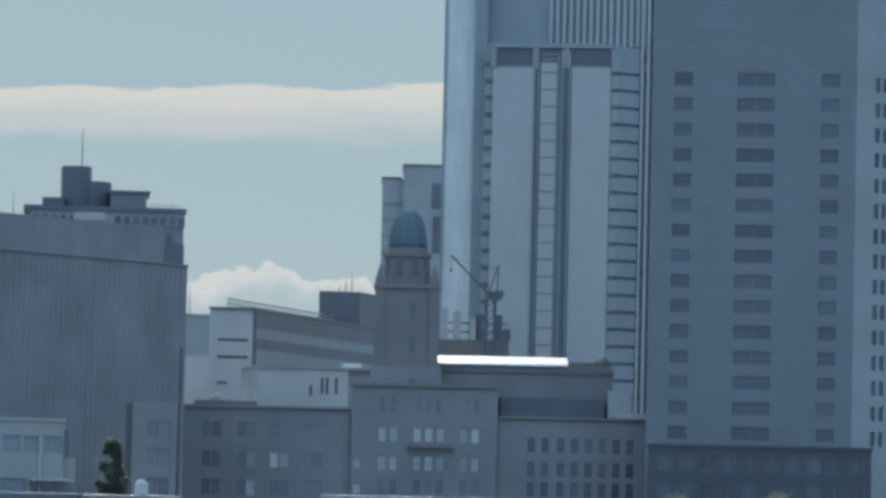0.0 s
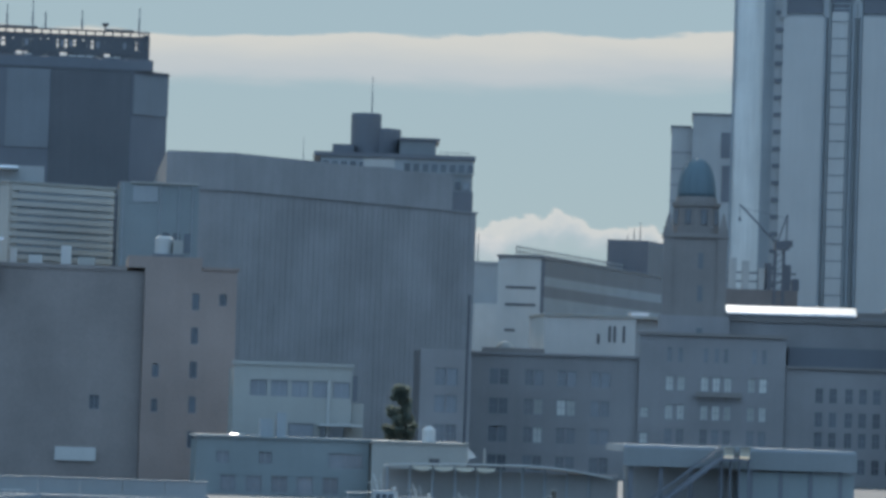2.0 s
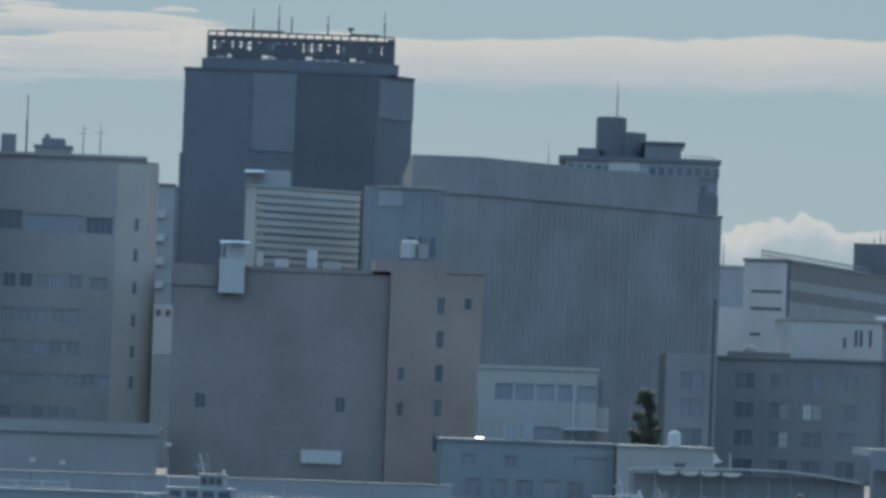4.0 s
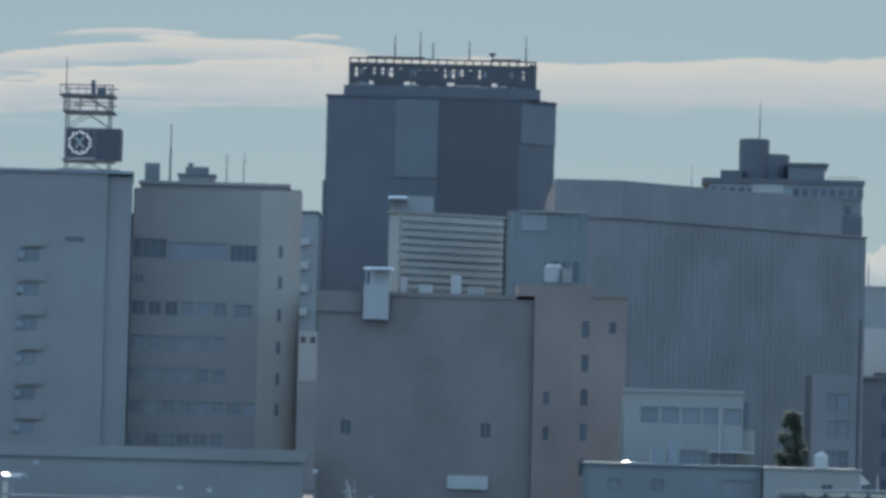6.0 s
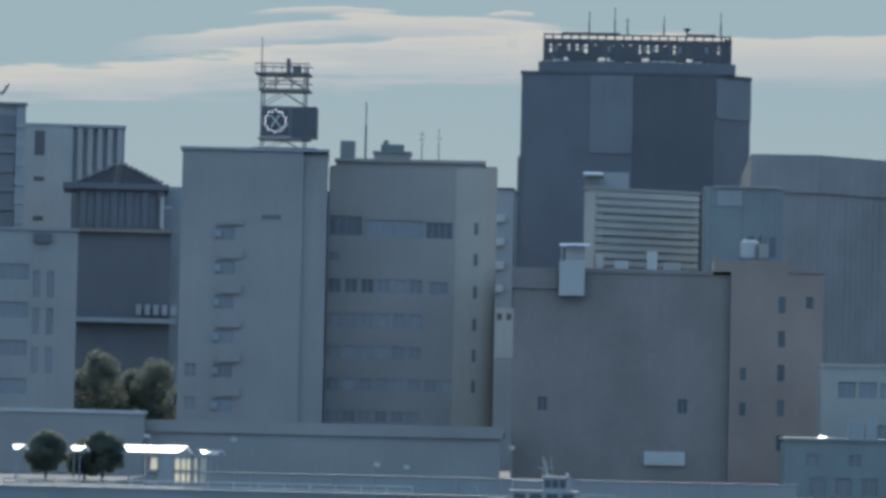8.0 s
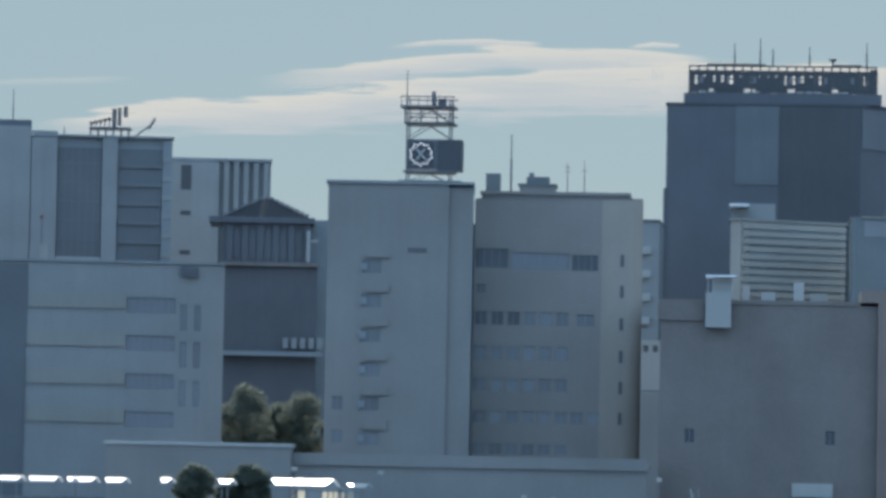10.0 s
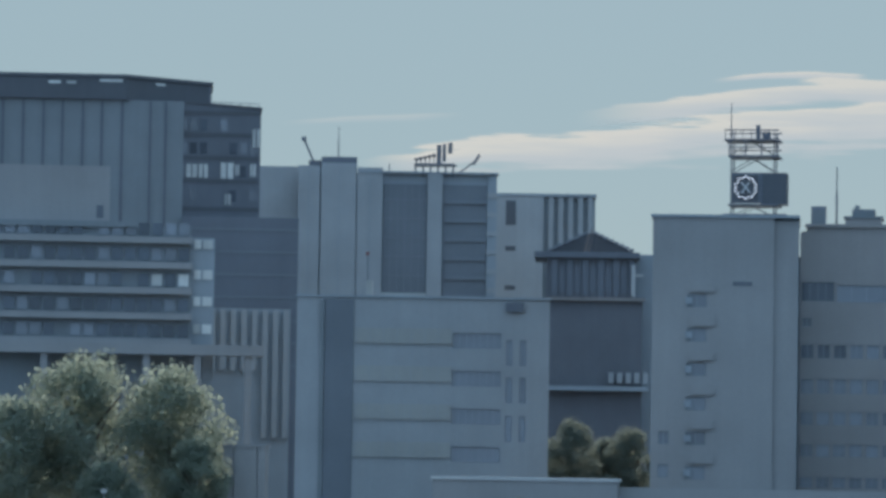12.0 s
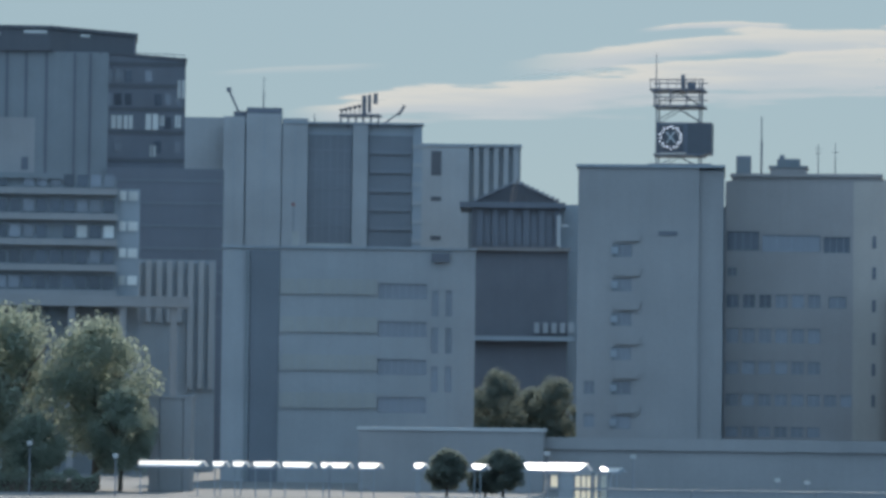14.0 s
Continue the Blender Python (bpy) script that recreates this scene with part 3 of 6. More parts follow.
# ---- tower crane ----
def crane():
    t = thing("tower_crane", 133, 740, 1.6, "grey luffing tower crane on a building site", "crane")
    for x in (132.2, 133.8):
        for y in (739.3, 740.7):
            part("mast_leg", bar((x, y, 1.6), (x, y, 43.5), 0.16, None, 5), STEEL, t)
    for k in range(18):
        z = 20 + k * 1.3
        part("brace", bar((132.2, 739.3, z), (133.8, 739.3, z + 1.3), 0.09, None, 4), STEEL, t)
    part("cab", box(132.0, 134.6, 738.8, 741.2, 43.4, 45.0), STEEL, t)
    part("counterweight", box(133.6, 135.2, 739.0, 741.0, 44.0, 45.2), STEEL, t)
    part("a_frame", bar((132.6, 740, 45.0), (134.3, 740, 50.0), 0.15, None, 5), STEEL, t)
    part("a_frame", bar((134.2, 740, 45.0), (134.3, 740, 50.0), 0.15, None, 5), STEEL, t)
    part("jib", bar((132.0, 740, 45.0), (125.4, 740, 51.5), 0.2, None, 5, 0.18), STEEL, t)
    part("tie", bar((134.2, 740, 49.3), (126.2, 740, 50.9), 0.04, None, 4), STEEL, t)
    part("hoist_rope", bar((125.4, 740, 51.5), (125.4, 740, 49.2), 0.05, None, 4), STEEL, t)
    part("hook_block", bar((125.4, 740, 49.2), (125.4, 740, 48.4), 0.22), STEEL, t)
    s = thing("construction_site_frame", 130, 745, 1.6, "rust-brown steel frame of a building under construction", "building")
    part("deck", box(123.5, 137.5, 745, 760, 1.6, 36.2), BROWN, s)
    for i, (x, z) in enumerate(((124.8, 42), (127.2, 41.5), (130.4, 40.2), (131.4, 41.2), (135.0, 41), (136.6, 38.4))):
        part("column", box(x, x + 1.3, 746, 747, 36.2, z), PALE if i < 3 else STEEL, s)
    for z in (37.6, 39.2):
        part("beam", box(123.5, 137.5, 747.2, 747.6, z, z + 0.3), STEEL, s)


crane()


# ---- the broad ribbed grey block ----
def ribbed_block():
    t = thing("ribbed_grey_block", 40, 620, 1.6, "broad windowless grey block with fine vertical ribs", "building")
    foot = [(16.3, 600.4), (26.0, 600.4), (61.6, 634.4), (44.0, 700), (16.3, 700)]
    part("body", prism(foot, 1.6, 48.0), RIBBED, t)
    part("roof_band", prism([(16.2, 600.0), (26.15, 600.0), (61.9, 634.2), (44.3, 700.3), (16.2, 700.3)], 42.8, 48.4), RIBBED, t)
    part("low_end_bay", prism([(61.7, 634.5), (66.2, 638.8), (60.0, 690), (48.0, 690)], 1.6, 42.7), RIBBED, t)
    part("low_end_coping", prism([(61.95, 634.3), (66.4, 638.6), (60.2, 690.2), (48.2, 690.2)], 42.7, 43.0), RIBBED, t)
    a, b = Vector((26.0, 600.4)), Vector((66.2, 638.8))
    d = (b - a).normalized()
    n = Vector((d.y, -d.x))
    rib = mesh_of("rib", box(-0.56, 0.56, -0.06, 0.1, 0, 41.1), RIBBED)
    for k in range(46):
        p = a + d * (0.7 + k * 1.195)
        o = new("rib", rib)
        o.parent = t
        o.location = Vector((p.x, p.y, 1.6)) - ORG[t.name]
        o.rotation_euler = (0, 0, math.atan2(d.y, d.x))
    for k in (3, 6, 17):
        for j in range(9):
            if (k * 7 + j * 3) % 4 < 2:
                p = a + d * (0.7 + k * 1.195 + 0.45)
                q = p + d * 0.3
                part("slot_window", prism([tuple(p), tuple(p + n * 0.05), tuple(q + n * 0.05), tuple(q)], 6 + j * 4.1, 8.2 + j * 4.1), SHADE, t)
    for x0, x1 in ((17.2, 19.4), (20.4, 25.0)):
        part("plant_screen", box(x0, x1, 601.5, 602, 46.0, 48.3), SLATE, t)
    # lower street front
    lw = thing("harbour_annex", 58, 596, 1.6, "dark-windowed stone annex below the grey block", "building")
    wins = [(u, u + 1.6, z, z + 2.6) for z in (2.6, 6.9, 11.2, 15.2) for u in (2.2, 3.95)]
    part("body", box(54.3, 61.6, 596.45, 607, 1.6, 20.4), STONE, lw)
    place = wall(lw, (54.3, 596), (61.7, 596), 1.6, 20.5, wins, STONE)
    fill(lw, place, wins, None, 1, 1)


ribbed_block()


def stepped_hotel():
    t = thing("stepped_roof_hotel", 70, 850, 1.6, "dark grey hotel with stepped rooftop storeys and a flat brim", "building")
    part("body", box(55.2, 87.0, 850, 880, 1.6, 64.0), SHADE, t)
    part("brim", box(53.6, 87.5, 849.0, 881, 64.6, 65.5), DARK, t)
    part("top_storey", box(55.0, 87.2, 849.6, 880.4, 61.6, 64.6), SLATE, t)
    part("bright_panel", box(64.0, 70.6, 849.4, 849.7, 62.6, 64.5), PANEL, t, "white sign panel without writing")
    wins = [(55.5 + k * 1.9, 56.8 + k * 1.9) for k in range(17)]
    for x0, x1 in wins:
        if not 63.2 < x0 < 70.8:
            part("window", box(x0, x1, 849.45, 849.65, 62.0, 63.6), GLASS, t)
    for z in (58.4, 55.0):
        for k in range(9):
            part("window", box(71.2 + k * 1.75, 72.3 + k * 1.75, 849.85, 850.05, z, z + 1.7), GLASS if k % 4 else HAZEGLASS, t)
    part("step", box(57.4, 62.0, 853, 872, 65.5, 67.4), DARK, t)
    part("water_tower", lathe(64.4, 858, [(3.2, 65.5), (3.2, 74.0), (3.1, 74.3)], 24), DARK, t)
    part("round_step", lathe(67.4, 861, [(4.5, 65.5), (4.5, 71.0), (4.4, 71.3)], 28), DARK, t)
    part("step", box(71.6, 79.2, 853, 870, 65.5, 68.6), SHADE, t)
    part("step_brim", box(71.5, 80.0, 852.6, 871, 68.6, 69.2), DARK, t)
    part("rail", bar((80, 850.5, 66.2), (86.0, 850.5, 66.2), 0.06), STEEL, t)
    for k in range(5):
        part("rail_post", bar((80 + k * 1.5, 850.5, 65.5), (80 + k * 1.5, 850.5, 66.2), 0.06), STEEL, t)
    part("corner_stair", box(83.0, 87.2, 849.5, 850, 54.0, 58.0), DARK, t)
    antenna(65.9, 856, 74.2, 7.8)
    turn(t, 4)
    antenna(39.3, 650, 48.4, 6.0, 0, 0.05)
    antenna(40.9, 650, 48.4, 3.6, 0, 0.05)


stepped_hotel()


# ---- the dark tower with an open steel crown ----
def dark_tower():
    t = thing("dark_office_tower", 0, 700, 1.6, "dark slate office tower with an open steel rooftop crown", "building")
    foot = [(-20.7, 700), (12.5, 700), (18.8, 706), (18.8, 735), (-20.7, 735)]
    part("body", prism(foot, 1.6, 68.0), DARK, t)
    part("lower_body", box(-21.1, -20.7, 699.6, 735, 1.6, 53.6), DARK, t)
    part("pale_strip", box(-8.9, -1.5, 699.8, 700, 54.4, 67.9), MIDCLAD, t, "paler vertical wall strip")
    part("pale_corner_panel", prism([(12.7, 700.05), (12.7 + 0.15, 699.95), (18.9, 705.85), (18.75, 706.0)], 60.8, 67.6), MIDCLAD, t)
    part("coping", prism([(-20.9, 699.8), (12.6, 699.8), (19.0, 705.9), (19.0, 735.2), (-20.9, 735.2)], 68.0, 68.4), CHARCOAL, t)
    part("setback", box(-17.9, 16.0, 701, 732, 68.4, 70.2), DARK, t)
    for k in range(15):
        z = 6 + 4.1 * k
        part("floor_band", box(-20.75, 12.5, 699.97, 700.02, z, z + 0.35), DARK, t)
    # added panel: its darker colour stands for the thinner haze on this half
    part("dark_wall_bay", box(-1.4, 12.4, 699.88, 700.0, 30, 67.9), CHARCOAL, t, "wall bay coloured darker where less haze lies")
    # crown
    for y in (701.4, 716.0):
        for k in range(22):
            x = -17 + k * 32 / 21
            part("crown_post", box(x - 0.13, x + 0.13, y, y + 0.3, 70.2, 74.9), CHARCOAL, t)
        for z in (70.3, 71.0, 73.9, 74.8):
            part("crown_rail", box(-17.1, 15.2, y - 0.05, y + 0.32, z, z + 0.24), CHARCOAL, t)
    rng = random.Random(4)
    for k in range(21):
        x = -17 + k * 32 / 21
        part("crown_panel", box(x + 0.14, x + 1.42, 701.5, 701.7, 73.3, 74.2), CHARCOAL, t)
        part("crown_panel", box(x + 0.14, x + 1.42, 701.5, 701.7, 71.0 if k % 5 in (1, 2) else 70.4, 71.8), CHARCOAL, t)
        wide = rng.uniform(0.65, 1.28)
        part("crown_panel", box(x + 0.14, x + 0.14 + wide, 701.5, 701.7, 71.8, 73.3), CHARCOAL, t)
        if k in (1, 4, 7, 11, 12, 15, 18):
            part("crown_bar", box(x + 0.3, x + 0.8, 701.4, 701.5, 72.0, 73.1), FRAME, t)
        # pale bars put the sky seen through the base openings into colour
        if k % 5 in (1, 2) or k in (13, 14):
            part("pale_base_bar", box(x + 0.1, x + 1.4, 701.3, 701.42, 70.35, 70.6), PALE, t)
        if k % 3:
            part("back_panel", box(x + 0.1, x + 1.45, 715.7, 715.9, 70.3, 71.7), CHARCOAL, t)
        if k % 4 == 1:
            part("back_panel", box(x + 0.1, x + 1.45, 715.7, 715.9, 71.7, 74.4), CHARCOAL, t)
    part("crown_end_panel", prism([(14.2, 701.4), (15.3, 703.2), (15.4, 715.8), (15.0, 715.8), (14.9, 703.4), (14.0, 701.7)], 70.2, 74.6), CHARCOAL, t)
    for k in range(4):
        part("crown_tank", box(-13 + k * 7.2, -10.6 + k * 7.2, 706, 710, 70.2, 72.6 + (k % 2) * 0.8), CHARCOAL, t)
    for x in (-14, -9, 7.5):
        part("guard_rail", box(x, x + 5, 701.2, 701.35, 74.9, 75.3), CHARCOAL, t)
    for x, h, arms in ((-9.3, 4.2, 0), (-4.9, 5.0, 0), (-2.7, 3.2, 2), (3.6, 3.6, 0), (13.4, 4.4, 0)):
        antenna(x, 704, 75.0, h, arms, 0.1)
    d = thing("dish_antenna", 7.6, 704, 75, "small dark dish antenna on the tower crown", "antenna")
    part("mast", bar((7.6, 704, 74.9), (7.6, 704, 76.2), 0.15), STEEL, d)
    part("dish", lathe(7.6, 704, [(0.15, 75.9), (0.6, 76.3), (0.65, 76.5)], 12), STEEL, d)


dark_tower()


def striped_block():
    t = thing("striped_white_block", 0, 560, 1.6, "white block with sunlit horizontal slats over dark gaps", "building")
    part("body", prism([(-7.6, 560.6), (-6.2, 560.2), (8.2, 569), (8.4, 590), (-7.6, 590)], 1.6, 40.6), SLATPAINT, t)
    part("stair_head", box(-7.6, -1.6, 566, 578, 40.6, 43.3), GREYTILE, t)
    part("stair_roof", box(-7.8, -5.2, 559.9, 566, 42.6, 42.9), ROOF_METAL, t)
    a, b = Vector((-6.0, 560.2)), Vector((8.2, 568.9))
    d = (b - a).normalized()
    n = Vector((d.y, -d.x))
    for k in range(10):
        z = 30.2 + k * 1.04
        part("slat", prism([tuple(a), tuple(a + n * 0.22), tuple(b + n * 0.22), tuple(b)], z, z + 0.62), SLATPAINT, t, "warm white horizontal slat")
        if k < 9:
            part("dark_gap", prism([tuple(a + d * 1.2), tuple(a + d * 1.2 + n * 0.05), tuple(b - d * 0.6 + n * 0.05), tuple(b - d * 0.6)], z + 0.66, z + 0.98), SLATE if k % 3 else SHADE, t)
    part("roof_lip", prism([(-7.8, 560.2), (-6.2, 559.9), (8.5, 568.8), (8.6, 590), (-7.8, 590)], 40.6, 40.9), WHITE, t)
    g = thing("pale_glazed_block", 13, 540, 1.6, "teal-grey glazed block with a bright roof edge", "building")
    part("body", box(8.6, 19.0, 540, 560, 1.6, 40.0), TEALCLAD, g)
    part("roof_edge", box(10.0, 18.9, 539.6, 541.5, 40.0, 40.25), WHITE, g)
    part("roof", box(8.5, 19.1, 541.5, 560.1, 40.0, 40.3), FLATROOF, g)
    part("dark_panel", box(10.3, 13.6, 539.85, 540.05, 37.6, 39.7), SLATE, g)
    for x in (9.0, 13.9, 16.4, 18.2):
        part("downpipe", bar((x, 539.9, 4), (x, 539.9, 39.9), 0.1), SLATE, g)
    for k in range(3):
        part("window", box(14.4 + k * 1.4, 15.3 + k * 1.4, 539.9, 540.05, 31.0, 33.6), GLASS, g)


striped_block()


# ---- terracotta and brown block by the water ----
def terracotta_block():
    t = thing("terracotta_block", 6, 480, 1.6, "brown and terracotta tiled block with small dark windows", "building")
    part("brown_body", box(-14.6, 10.8, 481.45, 505, 1.6, 26.2), BROWN, t)
    wb = [(u, u + 1.2, z, z + 1.7) for z in (10.0, 18.2) for u in (3.0, 19.5) if (u * 3 + z) % 5 > 2.2]
    place = wall(t, (-14.6, 481), (10.85, 481), 1.6, 26.4, wb, BROWN)
    fill(t, place, wb, GLASS)
    part("terracotta_body", box(10.9, 21.7, 480.45, 506, 1.6, 26.6), ORANGE, t)
    wo = [(5.6, 6.5, z, z + 2.0) for z in (5.8, 9.9, 14.0, 18.0, 22.0)] + [(1.2, 2.0, z, z + 1.6) for z in (9.9, 14.0)] + [(8.8, 9.7, 22.6, 24.0)]
    place = wall(t, (10.9, 480), (21.75, 480), 1.6, 26.8, wo, ORANGE)
    fill(t, place, wo, GLASS, 0)
    part("raised_storey", box(8.9, 17.6, 480.2, 496, 26.8, 28.2), ORANGE, t)
    part("brown_coping", box(-14.8, 8.8, 480.8, 505, 26.4, 26.9), BROWN, t)
    part("terracotta_coping", box(17.7, 22.0, 479.8, 506, 26.8, 27.1), ORANGE, t)
    part("low_roof_step", box(-14.9, -9.5, 480.7, 505, 24.4, 26.4), BROWN, t)
    for x0, x1, h, m in ((-5.0, -4.2, 1.8, PALE), (-2.8, -1.2, 1.1, PALE), (1.0, 2.2, 2.3, PALE), (3.0, 5.0, 1.0, WHITE)):
        part("roof_box", box(x0, x1, 484, 486, 26.9, 26.9 + h), m, t)
    k = thing("roof_water_tank", 13.6, 486, 28.2, "white rooftop water tank on a dark plinth", "water tank")
    part("plinth", box(11.8, 15.6, 485, 489, 28.2, 28.7), DARK, k)
    part("tank", lathe(13.2, 487, [(1.1, 28.7), (1.1, 30.6), (0.6, 30.9)], 16), PALE, k)
    part("tank_box", box(14.2, 15.4, 485.6, 488, 28.7, 30.4), WHITE, k)
    w = thing("white_stair_house", -7.8, 480, 23.5, "white rooftop stair house with a bright canopy", "stair house")
    part("body", box(-9.3, -6.3, 479.6, 480.6, 23.6, 27.7), PANEL, w)
    part("canopy", box(-9.3, -5.8, 479.5, 483, 29.5, 29.75), ROOF_METAL, w)
    for x in (-9.1, -8.4, -6.2):
        part("post", box(x, x + 0.14, 479.7, 479.84, 27.7, 29.5), PALE, w)
    part("back_wall", box(-8.6, -6.3, 481.0, 481.3, 26.4, 29.5), PALE, w)
    s = thing("awning_sign_panel", 3.4, 479, 3.6, "plain pale wall panel low on the brown block", "panel")
    part("panel", box(1.1, 5.9, 480.6, 480.95, 3.9, 5.5), PALE, s)
    v = thing("small_white_building", -20, 600, 1.6, "small white building with two square windows", "building")
    part("body", box(-21.6, -18.1, 600.4, 610, 1.6, 24.9), PANEL, v)
    wv = [(0.9, 1.7, 23.2, 24.2), (2.3, 3.1, 23.2, 24.2)]
    place = wall(v, (-21.6, 600), (-18.05, 600), 17.6, 25.0, wv, PANEL)
    fill(v, place, wv, None, 0)
    part("lower_front", box(-21.6, -18.0, 600, 600.4, 1.6, 17.5), GREYTILE, v)
    q = thing("shaded_back_block", -22, 660, 1.6, "grey balconied block behind the cream building", "building")
    part("body", box(-26, -20.4, 660, 680, 1.6, 45.6), GREYTILE, q)
    for j in range(9):
        part("balcony", box(-25.2, -21.8, 659.3, 660, 10 + j * 3.8, 11.2 + j * 3.8), PALE, q)
    part("roof", box(-26.2, -20.3, 659.8, 680, 45.6, 46.0), DARK, q)


terracotta_block()


# ---- cream block with curved corner ----
def cream_block():
    t = thing("cream_office_block", -28, 500, 1.6, "cream tiled office block with rows of windows", "building")
    part("body", box(-38.1, -19.2, 500.45, 520, 1.6, 39.6), CREAMGREY, t)
    part("upper_body", box(-37.4, -19.2, 500.2, 520, 39.4, 40.1), CREAMGREY, t)
    wins = []
    for z, n, h in ((19.7, 6, 1.8), (15.9, 6, 1.6), (12.0, 8, 1.5), (8.2, 6, 1.3)):
        wins += [(0.2 + k * 2.0, 1.75 + k * 2.0, z, z + h) for k in range(n)]
    strip = [(0.2, 4.2, 31.0, 33.4), (4.5, 11.7, 30.9, 33.0), (12.0, 15.3, 30.8, 32.8)]
    wins += [(0.2 + k * 2.0, 1.75 + k * 2.0, 24.0, 25.7) for k in range(6)] + [(12.7, 14.9, 24.0, 25.5), (0.3, 1.5, 27.9, 29.0)]
    place = wall(t, (-38.2, 500), (-22.6, 500), 1.6, 39.4, wins + strip, CREAMGREY, label="grey-cream tiled front wall")
    for w in wins:
        fill(t, place, [w], GLASS if w[2] == 24.0 and w[0] < 5 else None, 1)
    for w, glass in zip(strip, (GLASS, HAZEGLASS, GLASS)):
        fill(t, place, [w], glass, 3)
    # rounded bright corner
    bm = prism([(-22.55, 500.0)] + [(-19.6 + 2.1 * math.sin(a), 502.1 - 2.1 * math.cos(a)) for a in [math.pi / 2 * i / 8 for i in range(9)]] + [(-17.5, 512), (-22.55, 512)], 1.6, 39.6)
    part("rounded_corner", bm, CREAM, t, "paler rounded corner of cream tile")
    for z in (12, 15.8, 19.6, 23.6, 27.6, 31.4):
        part("corner_slot", box(-20.2, -19.75, 499.9, 500.4, z, z + 1.5), DARK, t)
    part("coping", box(-37.6, -19.0, 499.8, 520.2, 40.1, 40.5), CREAMGREY, t)
    part("roof_step", box(-19.0, -17.6, 501.5, 520, 39.6, 39.9), CREAMGREY, t)
    part("chimney", box(-37.0, -35.2, 502, 504, 40.4, 42.4), SHADE, t)
    part("chimney_rim", box(-37.0, -35.2, 502, 504, 42.4, 42.8), FRAME, t)
    part("roof_house", box(-32.8, -28.4, 502, 508, 40.4, 41.6), CREAMGREY, t)
    part("roof_house_top", box(-32.0, -29.2, 502.6, 507, 41.6, 42.5), SHADE, t)
    part("roof_house_vent", box(-31.7, -31.1, 503, 504, 42.5, 43.0), SHADE, t)
    part("roof_house_edge", box(-33.0, -28.2, 501.8, 508.2, 41.35, 41.6), SHADE, t)
    turn(t, -2)
    antenna(-34.1, 504, 40.4, 7.4)
    antenna(-27.1, 504, 40.4, 4.0, 2, 0.045)
    antenna(-25.0, 504, 40.4, 4.2, 1, 0.045)


cream_block()


# ---- the block with the clock tower on its roof ----
def clock_block():
    t = thing("clock_tower_block", -46, 490, 1.6, "grey tiled block carrying a steel clock tower on its roof", "building")
    part("body", box(-55.2, -37.7, 490.45, 510, 1.6, 40.3), CONCRETE, t)
    wins = [(4.2, 6.6, 9.0 + k * 4.15, 10.6 + k * 4.15) for k in range(6)] + [(0.9, 2.2, 13.2, 14.8), (0.9, 2.2, 9.2, 10.8)]
    place = wall(t, (-55.25, 490), (-40.6, 490), 1.6, 40.6, wins, CONCRETE, label="grey tiled blank wall with one window column")
    fill(t, place, wins)
    for k in range(6):
        part("balcony", box(-50.6, -47.7, 489.65, 490, 10.9 + k * 4.15, 12.0 + k * 4.15), CONCRETE, t)
        part("air_unit", box(-51.2, -50.4, 489.65, 490, 9.4 + k * 4.15, 10.2 + k * 4.15), SLATE, t)
    part("recessed_wall", box(-40.55, -37.6, 490.8, 510, 1.6, 40.4), SLATE, t)
    part("narrow_slot", box(-45.5, -43.2, 489.9, 490.1, 32.4, 32.9), DARK, t)
    part("coping", box(-55.5, -37.5, 489.7, 510.2, 40.6, 40.95), SLATE, t)
    turn(t, -4.4)
    part("link_wall", box(-39.5, -36.0, 503, 506, 1.6, 36.6), SLATE, t)
    c = thing("roof_clock_tower", -43, 494, 40.9, "dark steel lattice clock tower with a lamp-ringed square dial", "clock tower")
    x0, x1, y0, y1 = -46.1, -40.9, 492.4, 496
    for x in (x0, x1):
        for y in (y0, y1):
            part("leg", bar((x, y, 40.9), (x, y, 51.2), 0.09, None, 5), STEEL, c)
    for z0, z1 in ((40.9, 42.2), (46.4, 48.0), (48.4, 50.0)):
        for y in (y0, y1):
            part("brace", bar((x0, y, z0), (-43.5, y, z1), 0.05, None, 4), STEEL, c)
            part("brace", bar((-43.5, y, z1), (x1, y, z0), 0.05, None, 4), STEEL, c)
    for z in (42.2, 48.1, 50.1):
        part("platform", box(-46.9 if z > 50 else -46.4, -40.3, 491.6, 497, z, z + 0.2), STEEL, c)
    for z in (49.2, 51.3):
        part("platform_rail", box(-46.9 if z > 50 else -46.4, -40.3, 491.6, 491.75, z, z + 0.13), STEEL, c)
        part("platform_rail", box(-46.9 if z > 50 else -46.4, -40.3, 496.8, 496.95, z, z + 0.13), STEEL, c)
    for k in range(7):
        part("rail_post", bar((-46.8 + k * 1.06, 491.65, 50.2), (-46.8 + k * 1.06, 491.65, 51.4), 0.045, None, 4), STEEL, c)
    for k in range(4):
        part("rail_post", bar((-46.3 + k * 1.95, 491.65, 48.2), (-46.3 + k * 1.95, 491.65, 50.2), 0.09, None, 4), STEEL, c)
    part("equipment_box", box(-43.2, -42.75, 493, 493.5, 50.3, 52.1), STEEL, c)
    part("equipment_box", box(-42.4, -41.4, 492.5, 493.5, 50.3, 51.2), STEEL, c)
    part("lightning_rod", bar((-46.3, 494, 50.4), (-46.3, 494, 54.8), 0.09, None, 5, 0.05), STEEL, c)
    part("dial_backing", box(-46.1, -42.3, 492.0, 492.3, 42.5, 46.2), STEEL, c)
    part("side_sign_box", box(-42.45, -39.4, 492.1, 495.6, 42.4, 46.2), CHARCOAL, c)
